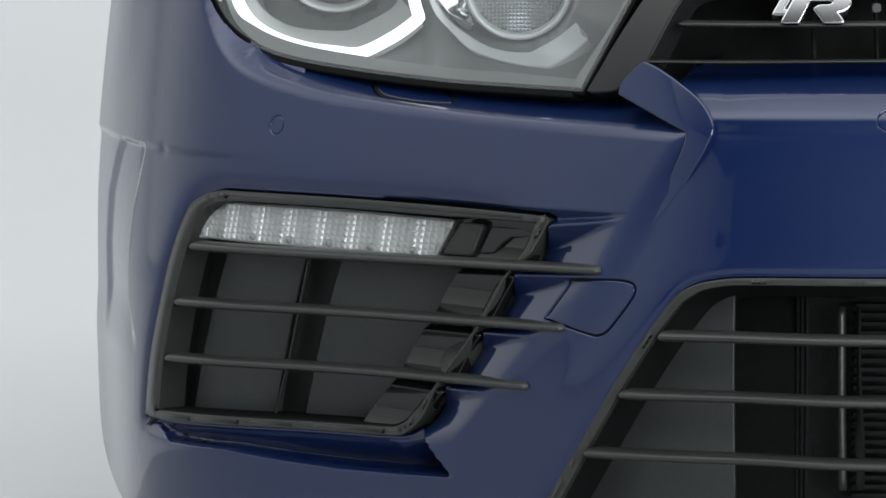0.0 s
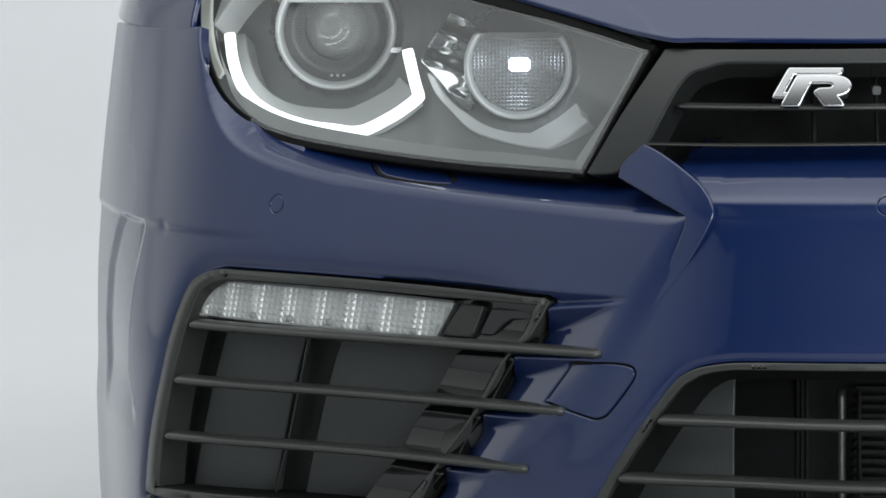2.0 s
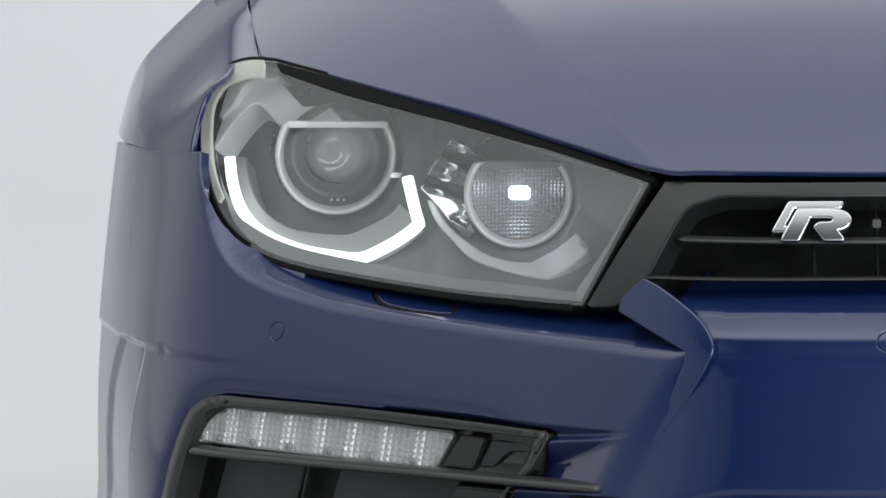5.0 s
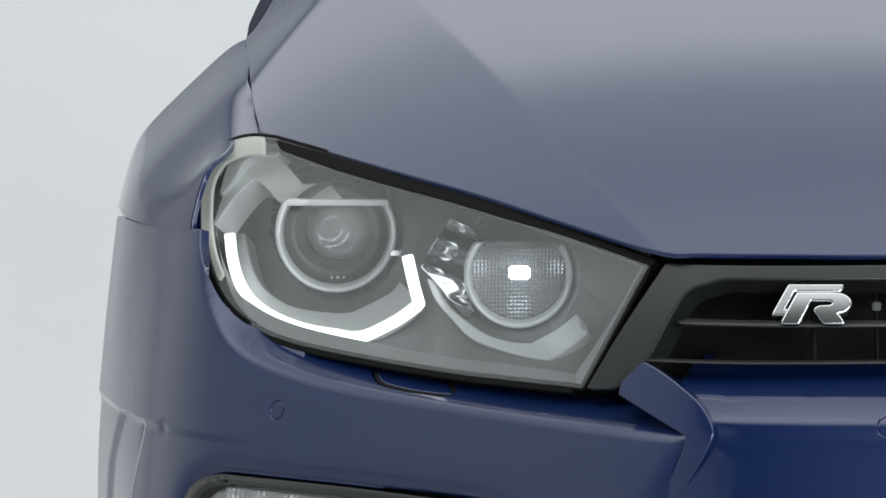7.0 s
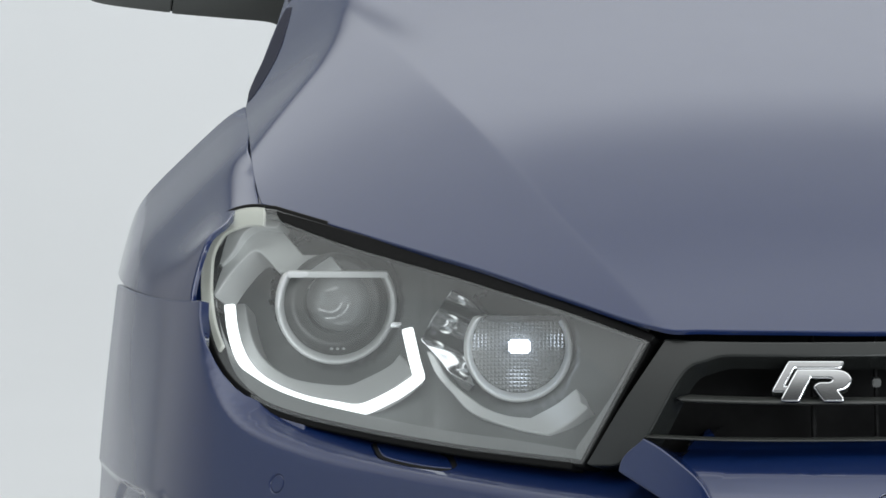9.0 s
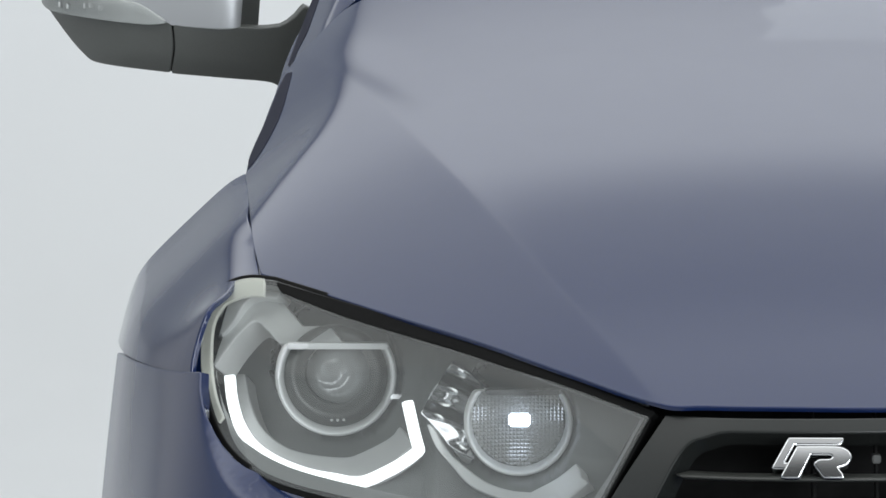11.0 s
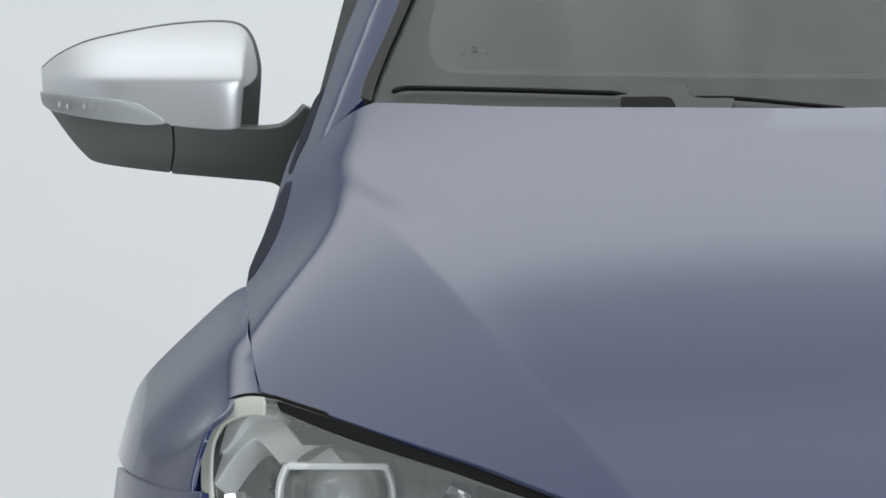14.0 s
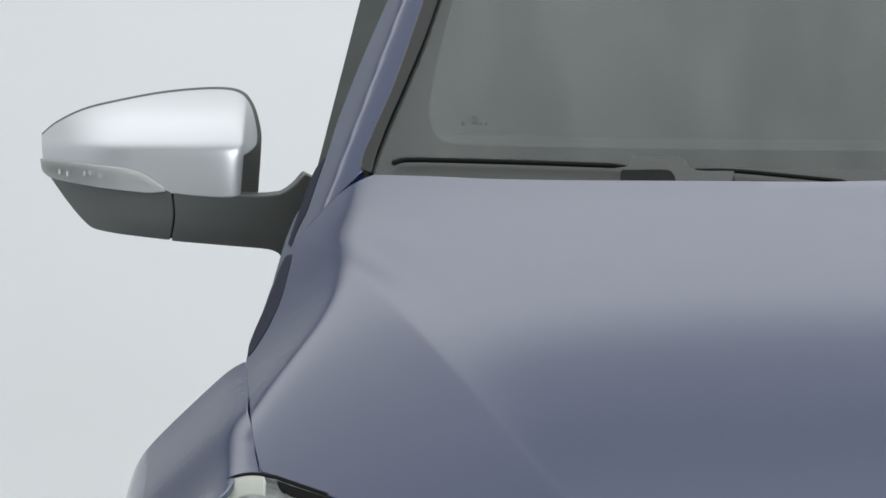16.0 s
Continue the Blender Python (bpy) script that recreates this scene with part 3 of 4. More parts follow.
WASHER = rounded([(0.7194, 0.5786), (0.7142, 0.5805), (0.694, 0.5799), (0.6425, 0.5763), (0.6238, 0.5723), (0.6118, 0.5681), (0.6142, 0.5644), (0.6459, 0.5646), (0.679, 0.5671), (0.6966, 0.5704)])
BUMPER_TOP = [(0.9895, 0.6985, 1), (0.9791, 0.6808), (0.9523, 0.6548), (0.9179, 0.6279), (0.882, 0.6094), (0.8222, 0.5953), (0.7318, 0.5853), (0.639, 0.5798),
    (0.5211, 0.5766), (0.4743, 0.5773), (0.4741, 0.581), (0.4854, 0.5967), (0.4792, 0.5984, 1), (0.3998, 0.6085), (0.1451, 0.614)]
SENSORS = [(0.7939, 0.5374), (0.1467, 0.5689)]


def ring(u, z, ru, rz, n=24):
    return [Vector((u + ru * math.cos(2 * math.pi * k / n), z + rz * math.sin(2 * math.pi * k / n))) for k in range(n)]


def bumper_plain(u, z, deep=0.0):
    return bumper(u, z, deep, 0)


def gap_to(u, z, loop):
    """Distance of a point from a closed line."""
    a, d = loop
    p = np.array((u, z)) - a
    k = np.clip((p * d).sum(1) / ((d * d).sum(1) + 1e-12), 0, 1)
    return math.sqrt((((p - d * k[:, None]) ** 2).sum(1)).min())


def segments(loop):
    a = np.array([(p[0], p[1]) for p in loop])
    return a, np.roll(a, -1, 0) - a


FOG_SEGS, LOW_SEGS = segments(FOG), segments(LOW)


def bumper_rolled(u, z, deep=0.0):
    """The bumper with its edges rolled in at the two openings."""
    h = 0.0
    if abs(u) > 0.45:
        h += 0.008 * math.exp(-gap_to(abs(u), z, FOG_SEGS) / 0.010) * step(abs(u) - 0.52, 0.1)
    if abs(u) < 0.56:
        h += 0.004 * math.exp(-gap_to(abs(u), z, LOW_SEGS) / 0.006)
    return bumper(u, z, h)


edge = [(0.0, BUMPER_TOP[-1][1], 1), (0.0, 0.12, 1), (0.9, 0.13), (1.25, 0.16), (1.29, 0.3), (1.29, 0.55), (1.29, 0.688, 1), (1.1, 0.692), (0.99, 0.6985)]
edge = rounded(edge + BUMPER_TOP)
ledge = [(0.003 + 0.006 * k, line_z(0.003 + 0.006 * k, SHOULDER) + d) for k in range(60) for d in (-0.006, -0.003, -0.001, 0.001, 0.003, 0.006, 0.011, 0.016, 0.021, 0.027, 0.0315, 0.034, 0.036, 0.038, 0.0405, 0.045)]
ledge += [(0.3635 + 0.006 * k, line_z(0.3635 + 0.006 * k, SHOULDER) + d) for k in range(80) for d in (-0.006, -0.003, -0.001, 0.001, 0.003, 0.006)]
ledge += [(0.555 + 0.004 * k, line_z(0.555 + 0.004 * k, CUT_LOW) + d) for k in range(106) for d in (-0.006, -0.0035, -0.002, 0.0, 0.002, 0.0035, 0.006)]
ledge += [(u1 + (u0 + 0.03 - u1) * k / 36, z1 + (z0 - z1) * (u0 + 0.03 - u1) * k / 36 / (u0 - u1) + d) for (u1, z1), (u0, z0) in GILLS for k in range(37)
    for d in (-0.003, -0.0012, 0.0, 0.0015, 0.003, 0.0046, 0.0062)]
bumper_part = skin("bumper", bumper_rolled, edge, PAINT, car, "blue painted front bumper", grid=0.006, rim=0.012, mirror=True,
                   extra=ledge, fine=[(0.37, 0.605, 0.25, 0.485, 0.0024), (0.55, 1.0, 0.205, 0.25, 0.003), (0.97, 1.24, 0.30, 0.52, 0.004), (0.305, 0.37, 0.485, 0.55, 0.004)], halo=(0.002, 0.005, 0.009, 0.014),
                   holes=[FOG, TOW, LOW[:], *[ring(u, z, 0.0105, 0.0105) for u, z in SENSORS], WASHER])
skin("strut", lambda u, z, deep=0.0: bumper(u, z, 0.0, 2), rounded([(0.4102, 0.6156, 1), (0.3914, 0.6094), (0.3656, 0.5981), (0.3413, 0.5856), (0.3268, 0.5737), (0.3196, 0.5634), (0.3189, 0.5564),
    (0.3217, 0.5494), (0.3285, 0.535), (0.3405, 0.516), (0.3545, 0.495), (0.372, 0.472, 1), (0.3675, 0.492), (0.3575, 0.515), (0.3485, 0.536), (0.345, 0.5485), (0.3466, 0.5577, 1), (0.3632, 0.5635), (0.3911, 0.5736), (0.428, 0.5876, 1), (0.4258, 0.5994)]), PAINT, bumper_part,
    "flat blue strut beside the grille", grid=0.004, rim=0.09)
for loop in (TOW, WASHER, *[ring(u, z, 0.0105, 0.0105) for u, z in SENSORS]):
    skin("joint", lambda u, z, deep=0.0: bumper(u, z, 0.0028), shrink(loop, 0.0003), DARK, bumper_part, "dark joint", grid=0.01, rim=0.002)
skin("towing_eye_cover", bumper, shrink(TOW, 0.0047), PAINT, bumper_part, "blue cover of the towing eye", grid=0.008, rim=0.004)
skin("washer_cover", bumper, shrink(WASHER, 0.0024), PAINT, bumper_part, "blue cover of the headlamp washer", grid=0.005, rim=0.004)
for us, zs in SENSORS:
    skin("parking_sensor", lambda u, z, deep=0.0: bumper(u, z, 0.0005), ring(us, zs, 0.0071, 0.0071), PAINT, bumper_part, "round blue parking sensor", grid=0.004, rim=0.006)



def behind(fn, d, *more):
    """The same surface, set back by d straight into the car."""
    def moved(u, z, deep=0.0):
        x, y, zz = fn(u, z, 0.0, *more)
        return x, y + d, zz
    return moved


# the side grille with its indicator
fog = new("side_grille")
fog.parent = car
tagged(fog, "black side grille with three bars")
frame_out, frame_in = shrink(FOG, 0.0045), rounded([(0.9558, 0.2473, 1), (0.9433, 0.2979), (0.9236, 0.3582), (0.9068, 0.4092), (0.8928, 0.443), (0.8789, 0.4552),
    (0.8571, 0.4619), (0.832, 0.4639), (0.7013, 0.4655), (0.5751, 0.4658), (0.487, 0.4664, 1), (0.4948, 0.4386), (0.5143, 0.4085), (0.5381, 0.3593), (0.5771, 0.3024),
    (0.5992, 0.2745), (0.6116, 0.2646), (0.626, 0.261), (0.7499, 0.2561)])


def lip(outer_line, inner_line, forward):
    """A rounded lip between two lines."""
    so, si = segments(outer_line), segments(inner_line)

    def swell(u, z, deep=0.0):
        do, di = gap_to(u, z, so), gap_to(u, z, si)
        x, y, zz = bumper(u, z, 0.0, 0)
        return x, y + 0.006 - forward * math.sin(math.pi * do / (do + di + 1e-9)), zz
    return swell


skin("frame", lip(frame_out, frame_in, 0.005), frame_out, FRAME, fog, "satin black grille surround", holes=[frame_in], grid=0.004, rim=0.03)
# the wall's near-black colour carries the shade inside the recess
skin("recess_wall", behind(bumper, 0.017, 0), shrink(frame_in, -0.003), DARK, fog, "black recess wall, darkened for the shade inside", holes=[frame_in], grid=0.01, rim=0.07)
skin("back_plate", behind(bumper, 0.075, 0), shrink(frame_in, -0.004), BLACK, fog, "black plastic back plate", grid=0.02, rim=0.01)
for pts in ([(0.8343, 0.4072, 1), (0.732, 0.4072, 1), (0.7638, 0.2489, 1), (0.88, 0.25, 1)], [(0.6868, 0.4081, 1), (0.5551, 0.411, 1), (0.6174, 0.2905), (0.6396, 0.2622),
    (0.6692, 0.2528), (0.7239, 0.2506, 1)]):
    skin("blanking_panel", behind(bumper, 0.064, 0), rounded(pts), BLANK, fog, "dark grey blanking panel", grid=0.012, rim=0.012)
for pts in ([(0.8905, 0.4158), (0.6764, 0.4195), (0.4144, 0.4276)], [(0.9088, 0.3605), (0.6829, 0.3668), (0.4446, 0.3729)], [(0.924, 0.3043), (0.6801, 0.3127), (0.478, 0.3161)]):
    tube("bar", along(bumper_plain, pts, 0.008, 60), 0.030, 0.0100, FRAME, fog, seg=16, taper=ends)
tube("rib", [behind(bumper, 0.058, 0)(p.x, p.y) for p in rounded([(0.727, 0.4082), (0.7336, 0.3605), (0.7432, 0.3132),
    (0.7621, 0.2498)], False, 6)], 0.0025, 0.02, FRAME, fog, up_dir=(0, 1, 0))
for pts in ([(0.5379, 0.4638, 1), (0.4813, 0.4635, 1), (0.4882, 0.4361, 1), (0.5041, 0.4291, 1), (0.5796, 0.4249, 1), (0.5683, 0.4578, 1)], [(0.5591, 0.4093, 1),
    (0.5004, 0.4133, 1), (0.5211, 0.3738, 1), (0.5765, 0.374, 1)], [(0.5884, 0.3543, 1), (0.5313, 0.356, 1), (0.553, 0.3178, 1), (0.6089, 0.3187, 1)], [(0.6222, 0.2991, 1),
    (0.568, 0.2991, 1), (0.592, 0.272), (0.6168, 0.2608), (0.6553, 0.2591, 1)]):
    um, zm = sum(p[0] for p in pts) / len(pts), sum(p[1] for p in pts) / len(pts)

    def tilted(u, z, deep=0.0, um=um, zm=zm):
        x, y, zz = bumper(u, z, 0.0, 0)
        return x, y + 0.026 + 0.2 * (u - um) + 0.1 * (z - zm) - 26.0 * (z - zm) ** 2, zz
    skin("end_panel", tilted, rounded(pts), GLOSS, fog, "gloss black end panel", grid=0.006, rim=0.012)

skin("clip", behind(bumper, 0.016, 0), rounded([(0.5623, 0.4573, 1), (0.5423, 0.4573, 1), (0.5485, 0.4303, 1), (0.5756, 0.4296, 1)]), BLACK, fog, "black slanted clip", grid=0.008, rim=0.02)
skin("clip", behind(bumper, 0.018, 0), rounded([(0.5303, 0.4555, 1), (0.4891, 0.4567, 1), (0.4894, 0.4525, 1), (0.5107, 0.4503, 1), (0.5186, 0.444, 1), (0.5259, 0.4341, 1),
    (0.5374, 0.4336, 1)]), GLOSS, fog, "gloss black bent clip", grid=0.008, rim=0.012)
ind = rounded([(0.8833, 0.4231, 1), (0.8725, 0.4408), (0.8574, 0.452), (0.8382, 0.4575), (0.7003, 0.459), (0.5714, 0.4581, 1), (0.5847, 0.4229, 1), (0.6924, 0.4222), (0.7989, 0.4224)])
i_lo, i_hi = min(p.x for p in ind), max(p.x for p in ind)


def cell_depth(u, z):
    """The indicator's reflector: six bowls side by side."""
    s = (u - i_lo - 0.1 * (z - 0.44)) / (i_hi - i_lo) * 8.0
    k = s - math.floor(s) - 0.5
    return 0.034 - 0.026 * k * k


lens = skin("lens", behind(bumper, 0.022, 0), shrink(ind, 0.001), MILKY, fog, "clear indicator lens, unlit", grid=0.008, rim=0.012)
lens.visible_shadow = False
verts, faces = [], []
ind_in = np.array([(p.x, p.y) for p in shrink(ind, 0.001)])
columns, row = 44, 0.0056
for i in range(columns):
    for j in range(12):
        du = (i_hi - i_lo) / columns
        u0, z0 = i_lo + (i + 0.5) * du, 0.412 + (j + 0.5) * row
        if not inside(np.array([(u0, z0)]), ind_in)[0]:
            continue
        s = len(verts)
        for du_k, dz_k in ((-0.5, -0.5), (0.5, -0.5), (0.5, 0.5), (-0.5, 0.5)):
            x, y, zz = bumper(u0 + du_k * du, z0 + dz_k * row, 0.0, 0)
            verts.append(Vector((x, y + cell_depth(u0 + du_k * du * 0.98, z0), zz)))
        x, y, zz = bumper(u0, z0, 0.0, 0)
        lift = 0.0019
        verts.append(Vector((x, y + cell_depth(u0, z0) - lift, zz)))
        faces += [(s, s + 1, s + 4), (s + 1, s + 2, s + 4), (s + 2, s + 3, s + 4), (s + 3, s, s + 4)]
built("reflector", verts, faces, REFLECT, fog, "silver reflector of many small facets", smooth=False)
skin("reflector_back", behind(bumper, 0.036, 0), shrink(ind, 0.001), REFLECT, fog, "silver lamp back", grid=0.02, rim=0.01)
for k in range(6):
    s = (k + 0.5) / 6
    uu = i_lo + (i_hi - i_lo) * (0.04 + 0.93 * s)
    zz = 0.4275
    c = behind(bumper, 0.03, 0)(uu, zz)
    lathe("diode", c, [(0.0001, -0.005), (0.0022, -0.0045), (0.0036, -0.002), (0.004, 0.001)], LENSY, fog, "small clear lamp dome", seg=12)

# the lower grille
low = new("lower_grille")
low.parent = car
tagged(low, "black lower air intake")
low_in = [(0.4513, 0.2102), (0.4142, 0.2745), (0.3752, 0.3402), (0.3368, 0.3965), (0.3187, 0.4126), (0.2975, 0.4202), (0.2636, 0.4234), (0.1484, 0.4241)]
low_in = rounded([(0.0, low_in[-1][1], 1)] + low_in[::-1] + [(0.5, 0.18, 1), (0.0, 0.18, 1)])
lo_out, lo_in = [(0.4669, 0.2093), (0.426, 0.2768), (0.3872, 0.3425), (0.3447, 0.4043), (0.3266, 0.4204), (0.3012, 0.4282), (0.2644, 0.4315),
    (0.1488, 0.4322)], [(0.4513, 0.2102), (0.4142, 0.2745), (0.3752, 0.3402), (0.3368, 0.3965), (0.3187, 0.4126), (0.2975, 0.4202), (0.2636, 0.4234), (0.1484, 0.4241)]


def to_ground(line):
    """The line of the opening carried on, straight, to below the bumper."""
    (u0, z0), (u1, z1) = line[0][:2], line[1][:2]
    return [(u0 + (u0 - u1) / (z0 - z1) * (0.14 - z0), 0.14)] + list(line) + [(0.0, line[-1][1])]


lo_out, lo_in = ([p for p in rounded(to_ground(l), False)] for l in (lo_out, lo_in))
lo_out = [Vector((max(p.x - 0.004, 0.0), p.y - 0.0035)) for p in lo_out]
skin("frame", lip(lo_out, lo_in, 0.005), lo_out + lo_in[::-1], FRAME, low, "satin black grille surround", grid=0.005, rim=0.010, mirror=True)
# this wall too is coloured near-black for the shade within the intake
skin("recess_wall", behind(bumper, 0.019, 0), [Vector((p.x + 0.003 * (p.x > 0), p.y + 0.003)) for p in lo_in] + lo_in[::-1], DARK, low, "black intake wall, darkened for the shade inside", grid=0.01, rim=0.09, mirror=True)
for pts in ([(0.3504, 0.3729), (0.2769, 0.3749), (0.1487, 0.3737)], [(0.3885, 0.3172), (0.2755, 0.3211), (0.1485, 0.3186)], [(0.4248, 0.2602), (0.2748, 0.2654), (0.1481, 0.262)]):
    tube("bar", along(bumper_plain, pts + [(-p[0], p[1]) for p in reversed(pts)], 0.012, 24), 0.035, 0.0105, FRAME, low, seg=16, taper=ends)
skin("back_plate", behind(bumper, 0.20, 0), rounded([(-0.55, 0.13, 1), (0.55, 0.13, 1), (0.55, 0.46, 1), (-0.55, 0.46, 1)], n=2), DARK, low, "cooling duct, its black deepened for shade", grid=0.03, rim=0.01)
skin("duct_wall", behind(bumper, 0.09, 0), rounded([(0.2854, 0.4125, 1), (0.2744, 0.4129, 1), (0.2705, 0.2132, 1),
    (0.4273, 0.2001, 1)], n=2), BLANK, low, "dark grey duct wall", grid=0.02, rim=0.004)
tube("strut", [behind(bumper, 0.12, 0)(p.x, p.y) for p in rounded([(0.2077, 0.4086), (0.2066, 0.3103), (0.2074, 0.2106)], False, 4)], 0.004, 0.02, MESH, low, up_dir=(0, 1, 0))
pipe_line = [behind(bumper, 0.15, 0)(p.x, p.y) for p in rounded([(0.1756, 0.3887), (0.1751, 0.3081), (0.1735, 0.2186)], False, 6)]
tube("pipe", pipe_line, 0.009, 0.009, ALLOY, low, "bare alloy cooling pipe")
tube("pipe", [behind(bumper, 0.15, 0)(p.x, p.y) for p in rounded([(0.1603, 0.3888), (0.1599, 0.3082), (0.1583, 0.2188)], False, 6)], 0.004, 0.01, MESH, low, "dark cooling pipe")
for k in range(26):
    x0, y0, z0 = pipe_line[len(pipe_line) * k // 26]
    box("fin", (x0 + 0.012, y0 + 0.012, 0.20 + k * 0.0085), (x0 + 0.05, y0 + 0.03, 0.2035 + k * 0.0085), MESH, low, bevel=0)
box("radiator", (-0.235, 0.085, 0.15), (0.235, 0.11, 0.44), MESH, low, "dark radiator block", bevel=0.004)

# the upper grille
up_grille = new("upper_grille")
up_grille.parent = car
tagged(up_grille, "dark upper grille with a chrome badge")
BEZEL = [(0.3482, 0.6994, 1), (0.139, 0.7032, 1), (0.1394, 0.6924, 1), (0.2763, 0.6907), (0.3052, 0.6854), (0.3324, 0.672), (0.3701, 0.6168, 1), (0.398, 0.5929),
    (0.4072, 0.5877), (0.4222, 0.586), (0.4341, 0.585, 1), (0.3974, 0.6384)]
bez = [(0.0, BEZEL[1][1], 1), BEZEL[0], BEZEL[-1]] + BEZEL[3:-1][::-1] + [(0.0, BEZEL[2][1], 1)]
skin("bezel", lamp, rounded(bez), BEZEL_GREY, up_grille, "dark grey satin grille surround", grid=0.006, rim=0.03, mirror=True)
ubar = [(0.3366, 0.6487), (0.14, 0.6498)]
tube("bar", along(lamp, ubar + [(-p[0], p[1]) for p in reversed(ubar)], 0.012, 10), 0.03, 0.0062, FRAME, up_grille, seg=16, taper=ends)
ulip = [(0.3669, 0.6141), (0.1415, 0.6176)]
tube("lip", along(lamp, ulip + [(-p[0], p[1]) for p in reversed(ulip)], 0.006, 10), 0.02, 0.003, FRAME, up_grille, seg=12)
skin("back_plate", behind(lamp, 0.10), rounded([(-0.42, 0.59, 1), (0.42, 0.59, 1), (0.38, 0.73, 1), (-0.38, 0.73, 1)], n=2), DARK, up_grille, "cooling duct, its black deepened for shade", grid=0.03, rim=0.01)
for u0, w in ((0.20, 0.005), (0.145, 0.004), (0.118, 0.006)):
    tube("strut", [behind(lamp, 0.06)(u0, 0.60 + 0.10 * k / 6) for k in range(7)], w, 0.01, MESH, up_grille, up_dir=(0, 1, 0))
box("clip", (-0.168, 0.075, 0.659), (-0.160, 0.09, 0.667), BARREL, up_grille, "small pale clip", bevel=0.001)
skin("badge", lambda u, z, deep=0.0: lamp(u, z, -0.010 - 0.0015 * math.sin((z - 0.65) * 70)), rounded([(0.2176, 0.6789, 1), (0.1839, 0.679), (0.1751, 0.6766),
    (0.1718, 0.6712), (0.1755, 0.6653), (0.1844, 0.6623, 1), (0.1782, 0.654, 1), (0.1941, 0.654, 1), (0.2023, 0.6652, 1), (0.1982, 0.6677), (0.1892, 0.6682), (0.1856, 0.6712),
    (0.189, 0.6741), (0.2071, 0.674, 1), (0.2178, 0.6538, 1), (0.2323, 0.6536, 1)]), CHROME, up_grille, "slanted chrome badge shape", grid=0.003, rim=0.012)
skin("badge_frame", behind(lamp, 0.0), rounded([(0.2397, 0.66, 1), (0.2244, 0.6848, 1), (0.177, 0.685, 1), (0.1791, 0.6811, 1), (0.2209, 0.6809, 1), (0.2318, 0.663, 1),
    (0.2261, 0.6631, 1), (0.2277, 0.6601, 1)]), CHROME, up_grille, "thin chrome badge outline", grid=0.004, rim=0.012)

# the headlamp
head = new("headlamp")
head.parent = car
tagged(head, "lit headlamp under a clear cover")
LAMP_IN = rounded([(0.7815, 0.775, 1), (0.7052, 0.7614), (0.625, 0.7475), (0.5502, 0.733), (0.4555, 0.7129), (0.3736, 0.6951, 1), (0.4053, 0.647), (0.4462, 0.5924, 1),
    (0.5152, 0.5947), (0.5747, 0.5953), (0.6699, 0.6011), (0.7488, 0.6089), (0.8005, 0.6202), (0.835, 0.6361), (0.8585, 0.6582), (0.8712, 0.6809), (0.8771, 0.7126),
    (0.8724, 0.7385), (0.8582, 0.7574), (0.8407, 0.7689), (0.8172, 0.7754)])
cover = skin("cover", lamp, shrink(LAMP, 0.001), CLEAR, head, "clear curved lamp cover", grid=0.01, rim=0.002)
cover.visible_shadow = False
skin("seal", behind(lamp, 0.006), shrink(LAMP, -0.0015), RUBBER, head, "black rubber seal", holes=[shrink(LAMP, 0.0022)], grid=0.01, rim=0.03)


def band(outer, inner, keep):
    """The stretch of a ring between two matching closed lines where keep holds."""
    k = [i for i, p in enumerate(LAMP) if keep(p)]
    s = next(i for i in range(len(k)) if k[i - 1] != (k[i] - 1) % len(LAMP))
    k = k[s:] + k[:s]
    return [outer[i] for i in k] + [inner[i] for i in reversed(k)]


skin("lower_seal", behind(lamp, 0.0012), band(shrink(LAMP, -0.004), shrink(LAMP, 0.0018), lambda p: p.y < 0.694 and p.x > 0.44 and p.y < 0.60 + 0.4 * (p.x - 0.44)), RUBBER, head, "black rubber lower seal", grid=0.004, rim=0.02)


def flange(u, z, deep=0.0):
    """The bumper's return beside the lamp, coming forward away from it."""
    x, y, zz = lamp(u, z)
    return x, y + 0.006 - 0.7 * math.sqrt(((LAMP_ARR - (u, z)) ** 2).sum(1).min()), zz


LAMP_ARR = np.array([(p.x, p.y) for p in split_long(LAMP, 0.003)])
skin("lamp_flange", behind(lamp, 0.004), band(shrink(LAMP, -0.0115), shrink(LAMP, -0.0005), lambda p: p.x > 0.87 and 0.688 < p.y < 0.738), PAINT, head, "blue painted flange beside the lamp", grid=0.004, rim=0.01)
skin("lower_flange", flange, band(shrink(LAMP, -0.018), shrink(LAMP, -0.0005), lambda p: p.x > 0.74 and p.y < 0.69), PAINT, head, "blue painted flange under the lamp", grid=0.004, rim=0.01)
skin("corner_seal", behind(lamp, -0.003), band(shrink(LAMP, -0.0045), shrink(LAMP, 0.0032), lambda p: p.x > 0.82 and p.y < 0.69), RUBBER, head, "black rubber corner seal", grid=0.004, rim=0.02)
skin("outer_border", behind(lamp, 0.004), band(shrink(LAMP, 0.0012), shrink(LAMP, 0.016), lambda p: p.x > 0.80 and p.y > 0.64), CREAM, head, "cream outer border", grid=0.004, rim=0.004)
skin("top_seal", behind(lamp, -0.0015), rounded([(0.7843, 0.7842, 1), (0.7047, 0.7725), (0.6248, 0.76), (0.5503, 0.7461), (0.4561, 0.726), (0.3618, 0.7028, 1),
    (0.3656, 0.6992, 1), (0.4562, 0.7194), (0.5148, 0.7298), (0.5746, 0.7408), (0.6376, 0.7504), (0.7045, 0.7615),
    (0.778, 0.7771, 1)]), RUBBER, head, "gloss black strip under the bonnet edge", grid=0.006, rim=0.01)


